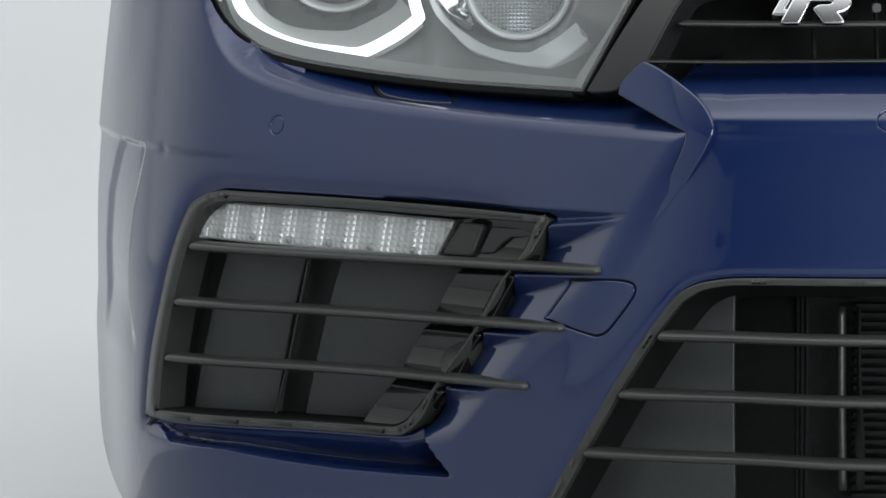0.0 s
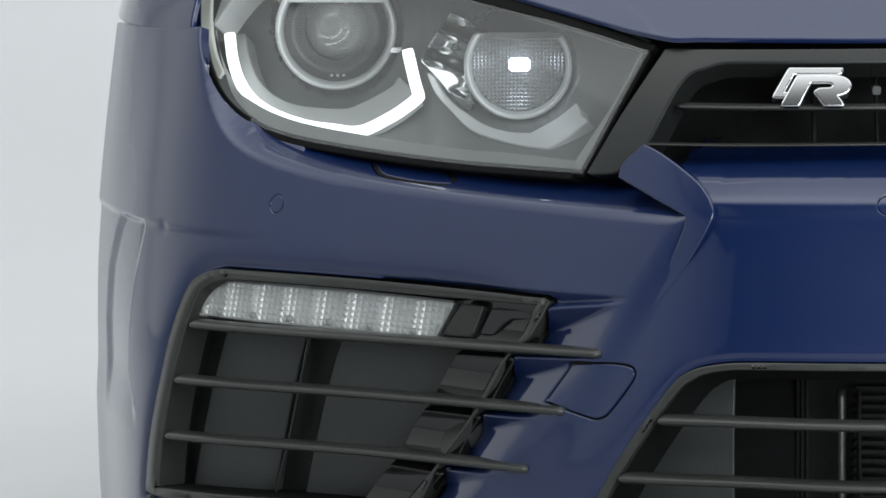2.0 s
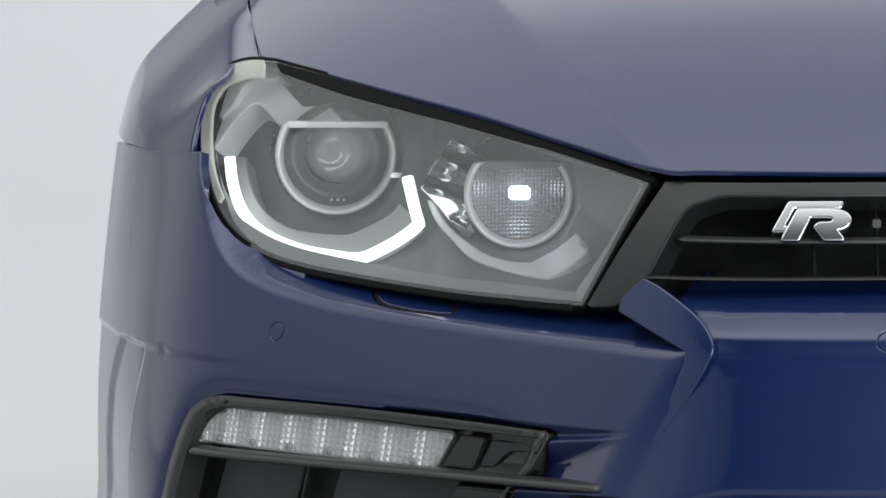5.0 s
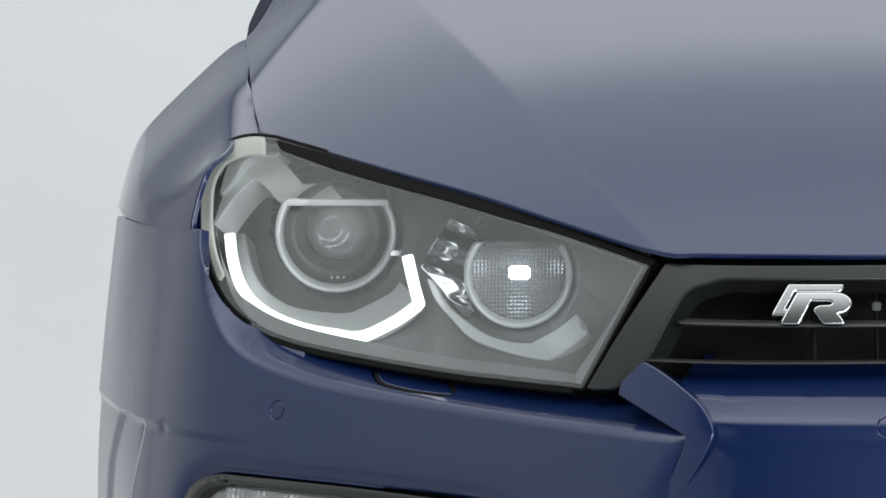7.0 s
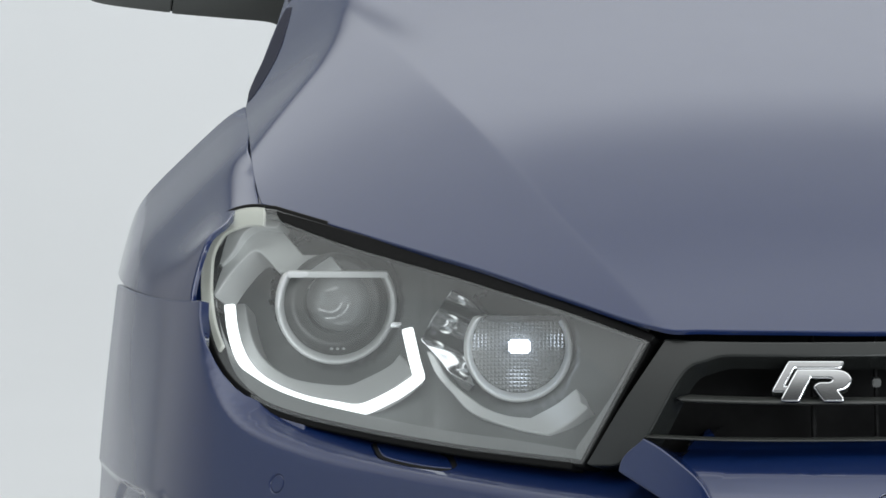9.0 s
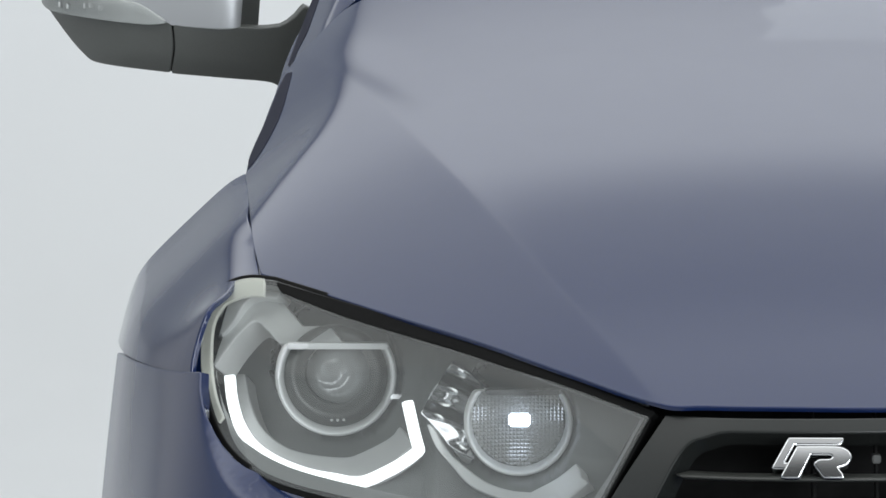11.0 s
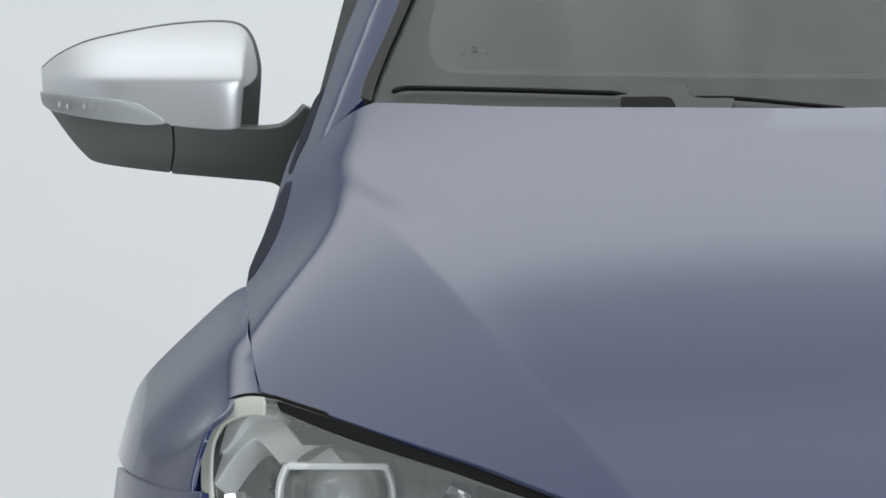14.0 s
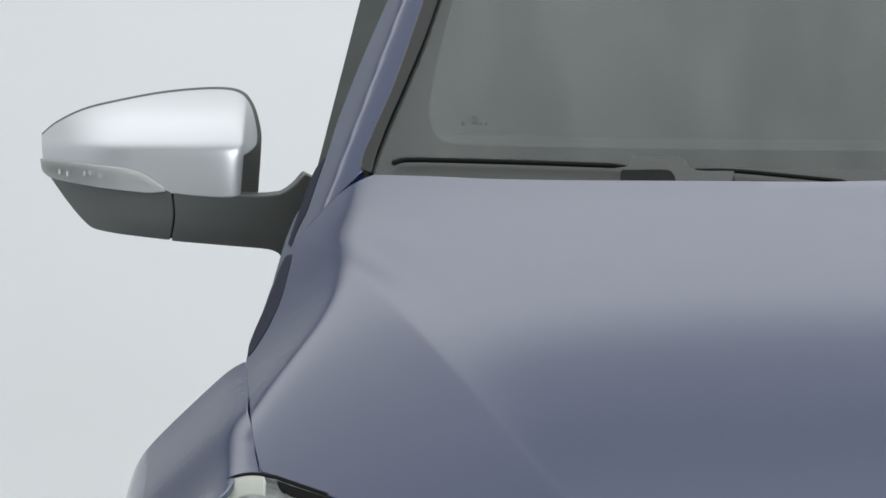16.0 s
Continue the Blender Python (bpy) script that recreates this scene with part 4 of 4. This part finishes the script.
def rim_slope(u, z, deep=0.0):
    """The silver border inside the cover, sinking inwards."""
    d = math.sqrt(((LAMP_ARR - (u, z)) ** 2).sum(1).min())
    x, y, zz = lamp(u, z)
    return x, y + 0.008 + 1.1 * d, zz


skin("border", rim_slope, shrink(LAMP, 0.002), EDGE, head, "grey inner border", holes=[shrink(LAMP_IN, 0.001)], grid=0.006, rim=0.002)


m1, m2 = (0.7089, 0.6979), (0.5037, 0.6732)
c1, c2 = Vector(lamp(m1[0], m1[1], 0.045)), Vector(lamp(m2[0], m2[1], 0.06))


def bowl(u, z, deep=0.0):
    """The back of the lamp, with a step between its two chambers."""
    x, y, zz = lamp(u, z)
    return x, y + 0.085 + 0.02 * step(u - 0.60, 0.02) - 0.12 * (z - 0.68) + 0.8 * max(0.0, 0.645 - z) ** 1.5 * -6 + 0.075 * max(step(0.0625 - math.hypot(x - c1.x, z - c1.z), 0.008), step(0.053 - math.hypot(x - c2.x, z - c2.z), 0.008)), zz


skin("housing", bowl, shrink(LAMP, 0.0), GREY, head, "grey lamp housing", grid=0.006, rim=0.004)


def guide(name, pts, deep, wide, tall, mat, label):
    return tube(name, along(lamp, pts, deep, 8), wide, tall, mat, head, label, up_dir=(0, -1, 0), seg=12, square=0.5)


guide("light_guide", [(0.8515, 0.688), (0.8464, 0.6658), (0.8355, 0.6452), (0.816, 0.6277), (0.786, 0.6153), (0.7454, 0.6069), (0.7104, 0.6047), (0.6786, 0.6045),
    (0.6438, 0.6193), (0.6233, 0.6314), (0.6106, 0.6408, 1), (0.6157, 0.6549), (0.6235, 0.6818)], 0.035, 0.0115, 0.012, WHITE_LED, "lit white daytime light guide")
skin("guide_step", lambda u, z, deep=0.0: (lamp(u, z)[0], lamp(u, z)[1] + 0.05 + 0.5 * (z - 0.63), z), rounded([(0.8337, 0.6869, 1), (0.8247, 0.6635), (0.808, 0.6432),
    (0.7828, 0.6304), (0.7531, 0.6238), (0.7005, 0.6233), (0.677, 0.6298), (0.6441, 0.6454), (0.6337, 0.6555, 1), (0.6196, 0.6421, 1), (0.644, 0.6255), (0.6788, 0.6112),
    (0.7316, 0.6115), (0.7827, 0.6197), (0.8159, 0.6336), (0.8346, 0.6549), (0.8441, 0.6863, 1)]), SILVER, head, "silver step inside the light guide", grid=0.006, rim=0.02)
skin("trim", lambda u, z, deep=0.0: (lamp(u, z)[0], lamp(u, z)[1] + 0.05 + 0.4 * (z - 0.62), z), rounded([(0.6013, 0.6612, 1), (0.5919, 0.6448), (0.5746, 0.6297),
    (0.5564, 0.6153), (0.5325, 0.6087), (0.5031, 0.6042), (0.475, 0.6027, 1), (0.4543, 0.6137), (0.434, 0.6286, 1), (0.4405, 0.6306, 1), (0.4446, 0.6419, 1), (0.4648, 0.6276),
    (0.4925, 0.6129, 1), (0.5148, 0.6124), (0.5384, 0.6164), (0.5576, 0.625), (0.5807, 0.639), (0.5956, 0.6575)]), PALE, head, "pale silver trim of the inner beam", grid=0.006, rim=0.02)
skin("brow", lambda u, z, deep=0.0: (lamp(u, z)[0], lamp(u, z)[1] + 0.040 + 0.35 * (z - 0.745), z), rounded([(0.8792, 0.6976, 1), (0.8632, 0.7258), (0.844, 0.7455),
    (0.829, 0.7612), (0.8158, 0.7667, 1), (0.7871, 0.7675, 1), (0.752, 0.7417, 1), (0.7177, 0.7436, 1), (0.7023, 0.7308, 1), (0.7807, 0.7265, 1), (0.7972, 0.7373),
    (0.8126, 0.7439), (0.8266, 0.74), (0.852, 0.7216)]), PALE, head, "pale silver brow plate", grid=0.006, rim=0.03)
skin("side_wing", lambda u, z, deep=0.0: (lamp(u, z)[0], lamp(u, z)[1] + 0.028, z), rounded([(0.87, 0.7264, 1), (0.8563, 0.7564), (0.8426, 0.7721), (0.8206, 0.7784, 1),
    (0.801, 0.7762), (0.7837, 0.7727), (0.7867, 0.7683, 1), (0.8153, 0.768), (0.8335, 0.7597), (0.8503, 0.7407)]), PALE, head, "pale silver side wing", grid=0.008, rim=0.02)


def facets(u, z, deep=0.0):
    x, y, zz = lamp(u, z)
    return x, y + 0.058 + 0.006 * math.sin(u * 90 + z * 55) + 0.003 * math.sin(z * 210 - u * 60) - 0.25 * (u - 0.58), zz


skin("side_reflector", facets, rounded([(0.607, 0.6742, 1), (0.5932, 0.696), (0.5745, 0.7181, 1), (0.5586, 0.7116), (0.5393, 0.7002, 1), (0.555, 0.6907), (0.5623, 0.6726),
    (0.5599, 0.6547), (0.5515, 0.6364, 1), (0.5746, 0.6457), (0.5931, 0.6598)]), CHROME, head, "rippled chrome side reflector", grid=0.002, rim=0.012)
lathe("main_projector", c1, [(0.0600, 0.012), (0.0590, 0.0), (0.0575, -0.002), (0.0555, -0.002), (0.0540, 0.001), (0.0520, 0.01),
    (0.0505, 0.024)], PALE, head, "pale silver ring of the main projector", cut=0.031, seg=64)
lathe("barrel", c1, [(0.0512, 0.012), (0.046, 0.028), (0.040, 0.03), (0.034, 0.024), (0.031, 0.024)], BARREL, head, "dark projector barrel", seg=64)
lathe("projector_lens", c1 + Vector((0.002, 0, 0.001)), [(0.0001, -0.002), (0.010, -0.001), (0.019, 0.004), (0.026, 0.012),
    (0.031, 0.024)], LENSY, head, "domed glass projector lens", seg=64)
box("shutter_bar", (c1.x - 0.048, c1.y - 0.004, c1.z + 0.0275), (c1.x + 0.052, c1.y + 0.012, c1.z + 0.0335), PALE, head, "pale bar across the top", bevel=0.0015)
box("tab", (c1.x + 0.052, c1.y - 0.002, c1.z - 0.022), (c1.x + 0.071, c1.y + 0.006, c1.z - 0.017), CHROME, head, "small chrome tab", bevel=0.001)
for k in range(3):
    box("pip", (c1.x - 0.006 + 0.006 * k, c1.y + 0.022, c1.z - 0.0475), (c1.x - 0.003 + 0.006 * k, c1.y + 0.026, c1.z - 0.045), SILVER, head, bevel=0.0006)
lathe("inner_beam", c2, [(0.0525, 0.014), (0.0515, 0.0), (0.0503, -0.002), (0.0483, -0.002), (0.0470, 0.002),
    (0.0450, 0.02)], PALE, head, "pale silver ring of the inner beam", cut=0.0305, seg=64)
verts, faces = [], []
pitch, half = 0.0036, 13
for i in range(-half, half + 1):
    for j in range(-half, half + 1):
        x0, z0 = i * pitch, j * pitch
        if math.hypot(x0, z0) < 0.0455 and z0 < 0.028:
            s = len(verts)
            y0 = c2.y + 0.022 - 5.0 * (0.0455 ** 2 - x0 * x0 - z0 * z0) * -1
            verts += [Vector((c2.x + x0 + dx * pitch / 2, y0, c2.z + z0 + dz * pitch / 2)) for dx, dz in ((-1, -1), (1, -1), (1, 1), (-1, 1))]
            verts.append(Vector((c2.x + x0, y0 - 0.0015, c2.z + z0)))
            faces += [(s, s + 1, s + 4), (s + 1, s + 2, s + 4), (s + 2, s + 3, s + 4), (s + 3, s, s + 4)]
built("prism_grid", verts, faces, PRISM, head, "pyramid-patterned clear diffuser", smooth=False)
box("hood_bar", (c2.x - 0.032, c2.y - 0.006, c2.z + 0.027), (c2.x + 0.040, c2.y + 0.012, c2.z + 0.0325), CHROME, head, "chrome bar across the top", bevel=0.0015)
box("diode", (c2.x - 0.0095, c2.y + 0.012, c2.z - 0.0058), (c2.x + 0.0112, c2.y + 0.02, c2.z + 0.0070), LED, head, "lit cool white diode", bevel=0.002)

# an added black sheet behind the front, so that no daylight shows through the joints
lining = skin("front_blackout", behind(lamp, 0.24), rounded([(-0.86, 0.12, 1), (0.86, 0.12, 1), (0.84, 0.80, 1),
    (-0.84, 0.80, 1)], n=2), DARK, car, "matt black sheet added to darken the joints", grid=0.05, rim=0.2)

# fender
SEAM_TOP = -1.0
fen = [(0.4587, 0.6925, 1), (0.528, 0.6925), (0.62, 0.6925), (0.785, 0.6925, 1), (0.785, 0.78), (0.785, SEAM_TOP, 1), (0.757, SEAM_TOP), (0.68, SEAM_TOP), (0.6005, SEAM_TOP), (0.539, SEAM_TOP),
    (0.5027, SEAM_TOP, 1), (0.5052, 0.7868), (0.5049, 0.7850), (0.4975, 0.7793), (0.474, 0.7678), (0.463, 0.7532), (0.4625, 0.7303), (0.4619, 0.7077)]
fen = [(q[0], bonnet(line_z(q[0], SEAM), q[0])[2] - 0.001, *q[2:]) if q[1] == SEAM_TOP else q for q in fen]
top_rows = [(0.508 + 0.006 * k, bonnet(line_z(0.508 + 0.006 * k, SEAM), 0.508 + 0.006 * k)[2] - d) for k in range(46) for d in (0.0035, 0.0065, 0.0105, 0.016)]
skin("fender", fender, rounded(fen), PAINT, car, "blue front fender", grid=0.006, rim=0.006, front=(-1, -0.5, 0.3), extra=top_rows)
skin("joint_filler", lambda y, z, deep=0.0: fender(y, z, 0.014), rounded([(0.50, 0.779, 1), (0.539, 0.792), (0.6005, 0.814), (0.7585, 0.847), (0.785, 0.853, 1), (0.785, 0.863, 1),
    (0.7585, 0.857), (0.6005, 0.824), (0.539, 0.801), (0.50, 0.788, 1)]), PAINT, car, "blue filler under the bonnet joint", grid=0.01, rim=0.004, front=(-1, -0.5, 0.3))

# bonnet
HOODF, HOODR = [(-0.156, 0.0735), (-0.2433, 0.0788), (-0.3212, 0.0868), (-0.3679, 0.0982), (-0.45, 0.1785), (-0.5293, 0.263), (-0.6112, 0.3481), (-0.6901, 0.4366), (-0.746, 0.5037, 1), (-0.7522, 0.539), (-0.7594, 0.6005), (-0.7701, 0.7585, 1)], [
    (-0.7717, 0.7866), (-0.7674, 0.8383), (-0.7569, 0.8842), (-0.7486, 0.9294), (-0.7377, 0.9747), (-0.7201, 1.0066),
    (-0.7022, 1.0312), (-0.678, 1.0626), (-0.6545, 1.0742), (-0.6421, 1.0799, 1), (-0.5799, 1.052), (-0.4935, 1.0183), (-0.3712, 0.9911), (-0.1886, 0.9694), (-0.0861, 0.968)]
hood = [(0.0, HOODF[0][1], 1)] + HOODF + HOODR + [(0.0, HOODR[-1][1], 1)]
ax, ay, bx, by = CREASE
n = math.hypot(bx - ax, by - ay)
line = [(-(ax + (bx - ax) * k / 130 + d * (by - ay) / n), ay + (by - ay) * k / 130 - d * (bx - ax) / n) for k in range(1, 146) for d in (-0.012, -0.006, -0.003, -0.001, 0.001, 0.003, 0.006, 0.012)]
skin("bonnet", bonnet, rounded(hood), PAINT, car, "blue creased bonnet", extra=line, grid=0.009, rim=0.005, mirror=True, front=(0, -0.3, 1))

# thin strips whose colour is the dark reflection along bonnet edge and pillar foot
skin("corner_reflection", lambda x, y, deep=0.0: bonnet(x, y, -0.001), rounded([(-0.7707, 0.7937, 1), (-0.7694, 0.8256), (-0.76, 0.8657), (-0.7504, 0.9088), (-0.742, 0.9519), (-0.7352, 0.9749, 1),
    (-0.729, 0.9692, 1), (-0.7317, 0.9361), (-0.7387, 0.8791), (-0.7505, 0.8346), (-0.7638, 0.8017)]), NAVY, car, "narrow dark reflection painted along the bonnet edge", grid=0.01, rim=0.001, front=(0, -0.3, 1))
skin("pillar_reflection", behind(pillar, -0.002), rounded([(-0.7366, 0.9563, 1), (-0.7288, 0.9784), (-0.7197, 1.0029), (-0.7092, 1.0278), (-0.6981, 1.0412, 1), (-0.7045, 1.0229),
    (-0.7113, 1.0037), (-0.7164, 0.9896), (-0.7258, 0.9719), (-0.7326, 0.9547, 1)]), NAVY, car, "narrow dark reflection painted at the pillar foot", grid=0.01, rim=0.001)

# windscreen, pillar and wipers
SC = [(-0.6479, 1.0272), (-0.5775, 1.2066)]
k = (SC[1][0] - SC[0][0]) / (SC[1][1] - SC[0][1])
sc = [(0.0, 1.0, 1), (SC[0][0] - 0.03 * k, 0.997, 1), (SC[0][0] + k * (1.34 - SC[0][1]), 1.34, 1), (0.0, 1.34, 1)]
FR = [(-0.5545, 1.2069), (-0.574, 1.1364), (-0.5816, 1.0964), (-0.577, 1.0742), (-0.5612, 1.0623), (-0.5234, 1.0598), (-0.3673, 1.0599), (-0.0773, 1.0598)]
fr_in = rounded([(0.0, FR[-1][1], 1)] + FR[::-1] + [(-0.52, 1.30), (-0.46, 1.315), (0.0, 1.32, 1)])
glass = skin("windscreen", screen, rounded(sc, n=2), SCREEN, car, "grey tinted windscreen", grid=0.03, rim=0.004, mirror=True)
glass.visible_shadow = False
skin("screen_edge", behind(screen, 0.004), rounded(sc, n=2), FRIT, glass, "black ceramic screen edge", holes=[fr_in], grid=0.03, rim=0.002, mirror=True)
mk = (-0.5327, 1.0762)
for k, (dx, dz, w, h) in enumerate([(-0.012, 0.002, 0.004, 0.005), (-0.006, 0.002, 0.004, 0.003), (0.0, 0.004, 0.006, 0.009), (0.008, 0.003, 0.004, 0.005), (0.014, 0.003, 0.003, 0.004)]):
    y = screen(mk[0] + dx, mk[1] + dz)[1]
    box("maker_mark", (mk[0] + dx, y + 0.003, mk[1] + dz), (mk[0] + dx + w, y + 0.005, mk[1] + dz + h), MARKS, glass, "faint grey printed mark", bevel=0)
skin("pillar", pillar, rounded([(-0.7569, 0.8915, 1), (-0.7511, 0.9196), (-0.7458, 0.9379), (-0.7382, 0.9619), (-0.727, 0.9860), (-0.7140, 1.0015), (-0.7044, 1.021),
    (-0.6945, 1.0472), (-0.6828, 1.0827), (-0.6585, 1.1408), (-0.6378, 1.1856), (-0.627, 1.2098), (-0.574, 1.3343, 1), (-0.5405, 1.3366, 1), (-0.5943, 1.1877), (-0.6189, 1.1231),
    (-0.6406, 1.0772), (-0.6533, 1.0502), (-0.6556, 1.0346, 1), (-0.6783, 1.0143), (-0.7009, 0.991), (-0.7193, 0.9707), (-0.736, 0.9462),
    (-0.7461, 0.9227)]), PAINT, car, "blue windscreen pillar", grid=0.006, rim=0.02)
skin("pillar_seal", behind(pillar, -0.003), rounded([(-0.6556, 1.0369, 1), (-0.6533, 1.0502), (-0.6406, 1.0772), (-0.6189, 1.1231), (-0.5943, 1.1877), (-0.5405, 1.3368, 1),
    (-0.527, 1.337, 1), (-0.5806, 1.1879), (-0.6061, 1.1291), (-0.6279, 1.0832), (-0.6419, 1.0494), (-0.646, 1.0339, 1)]), GLOSS, car, "gloss black windscreen seal", grid=0.01, rim=0.012)
skin("cowl", behind(screen, -0.012), rounded([(-0.6415, 1.0305, 1), (-0.6146, 1.0372), (-0.5926, 1.0422), (-0.4304, 1.0429), (-0.0804, 1.0434, 1), (-0.0835, 1.0194, 1),
    (-0.6412, 1.0159, 1)]), COWL, car, "dark grey cowl panel", grid=0.02, rim=0.01)
wiper = new("wiper")
wiper.parent = car
tagged(wiper, "black windscreen wiper at rest")
tube("blade", [behind(screen, -0.03)(p.x, p.y) for p in rounded([(-0.622, 1.0423), (-0.6039, 1.0465), (-0.4927, 1.0469),
    (-0.3641, 1.0454)], False, 6)], 0.008, 0.006, RUBBER, wiper, "black rubber wiper blade", taper=ends)
tube("blade", [behind(screen, -0.03)(p.x, p.y) for p in rounded([(-0.2923, 1.0421), (-0.2463, 1.0421), (-0.1855, 1.0378),
    (-0.1248, 1.0329)], False, 6)], 0.006, 0.005, RUBBER, wiper, "black rubber wiper blade", taper=ends)
skin("arm_cap", behind(screen, -0.05), rounded([(-0.3703, 1.034, 1), (-0.3623, 1.0459), (-0.3555, 1.0563, 1), (-0.3038, 1.057, 1), (-0.2924, 1.0447), (-0.2485, 1.0436, 1),
    (-0.2531, 1.0319, 1)]), COWL, wiper, "grey wiper arm head", grid=0.006, rim=0.015)
skin("arm_joint", behind(screen, -0.078), rounded([(-0.3708, 1.0331, 1), (-0.3702, 1.0454, 1), (-0.3212, 1.0461), (-0.3154, 1.0414),
    (-0.3148, 1.0324, 1)]), RUBBER, wiper, "black wiper joint", grid=0.006, rim=0.012)

# cabin: a sheet and a dashboard added behind the glass, coloured for the dimness
cabin = skin("cabin_backing", behind(screen, 0.55), rounded([(-0.75, 0.86, 1), (0.75, 0.86, 1), (0.62, 1.36, 1),
    (-0.62, 1.36, 1)], n=2), CABIN, car, "dark grey sheet added for the dim cabin", grid=0.05, rim=0.5)
box("dashboard", (-0.66, 1.18, 0.9), (0.66, 1.7, 1.03), CABIN, car, "dark grey dashboard", bevel=0.03)

# mirror
mirror = new("door_mirror")
mirror.parent = car
tagged(mirror, "silver-capped door mirror on a black arm")
skin("cap", cap, rounded([(-1.0408, 1.0385, 1), (-1.0224, 1.0536), (-0.9884, 1.0701), (-0.9414, 1.0817), (-0.8889, 1.0905), (-0.8355, 1.0942), (-0.8066, 1.0904),
    (-0.7923, 1.0757), (-0.7852, 1.0508), (-0.7848, 1.0338), (-0.7911, 1.0256), (-0.8, 1.021, 1), (-0.8021, 0.9972), (-0.8041, 0.9726, 1), (-0.8332, 0.9729), (-0.8797, 0.9768),
    (-0.8897, 0.9787, 1), (-0.9116, 0.9946), (-0.9328, 1.0039), (-0.9869, 1.0091), (-1.0389, 1.0126, 1)]), SATIN, mirror, "satin silver mirror cap", grid=0.004, rim=0.010)
skin("housing", behind(cap, 0.03), rounded([(-1.043, 1.0383, 1), (-1.0231, 1.0542), (-0.9891, 1.0707), (-0.9421, 1.0823), (-0.889, 1.0911), (-0.8356, 1.0948), (-0.8053, 1.091),
    (-0.7904, 1.0761), (-0.782, 1.0504), (-0.7803, 1.0281), (-0.7842, 0.9687, 1), (-0.8332, 0.9716), (-0.8797, 0.9761), (-0.8897, 0.9787, 1), (-0.9116, 0.9946),
    (-0.9328, 1.0039), (-0.9869, 1.0091), (-1.0396, 1.0118, 1)]), SHELL, mirror, "black mirror housing behind the cap", grid=0.01, rim=0.09)
skin("repeater", behind(cap, -0.006), rounded([(-1.0418, 1.0103, 1), (-0.987, 1.0078), (-0.9328, 1.0025), (-0.9116, 0.9933), (-0.891, 0.9794, 1), (-0.9197, 0.9786),
    (-1.0219, 0.9904), (-1.0376, 0.9972)]), MILKY, mirror, "clear turn signal lens", grid=0.006, rim=0.02)
skin("repeater_bowl", behind(cap, -0.003), rounded([(-1.0418, 1.0103, 1), (-0.987, 1.0078), (-0.9328, 1.0025), (-0.9116, 0.9933), (-0.891, 0.9794, 1), (-0.9197, 0.9786),
    (-1.0219, 0.9904), (-1.0376, 0.9972)]), PALE, mirror, "silver turn signal bowl", grid=0.006, rim=0.02)
for x0, z0 in [(-1.0162, 0.9988), (-1.0064, 0.9974), (-0.9856, 0.9985), (-0.9788, 0.9995), (-0.9679, 0.9965), (-0.9316, 0.9946), (-0.9222, 0.9933), (-0.9156, 0.9906)]:
    y0 = cap(x0, z0)[1]
    box("repeater_prism", (x0 - 0.003, y0 - 0.0055, z0 - 0.004), (x0 + 0.003, y0 - 0.003, z0 + 0.003), PALE, mirror, bevel=0.0008)
skin("lower_shell", shell, rounded([(-1.0333, 0.9882, 1), (-0.953, 0.985), (-0.8864, 0.9781, 1), (-0.884, 0.9504), (-0.888, 0.9201, 1), (-0.9272, 0.9248), (-0.9747, 0.9313),
    (-0.9886, 0.9392), (-1.0098, 0.9608)]), SHELL, mirror, "black mirror underside", grid=0.006, rim=0.10)
skin("arm", shell, rounded([(-0.8804, 0.9767, 1), (-0.7835, 0.9708), (-0.7569, 0.9728, 1), (-0.7469, 0.9775, 1), (-0.7363, 0.9855, 1), (-0.7263, 0.9961, 1), (-0.694, 0.9797, 1),
    (-0.6815, 0.8789, 1), (-0.7478, 0.8937), (-0.7595, 0.9045), (-0.7741, 0.9094), (-0.8207, 0.9134), (-0.8833, 0.9187, 1),
    (-0.8788, 0.947)]), SHELL, mirror, "black mirror arm", grid=0.006, rim=0.02)
skin("seam", behind(shell, 0.006), rounded([(-0.8917, 0.976, 1), (-0.8745, 0.9761, 1), (-0.8721, 0.947), (-0.8766, 0.9201, 1),
    (-0.8926, 0.9222, 1)]), RUBBER, mirror, "black seam beside the arm", grid=0.01, rim=0.004)
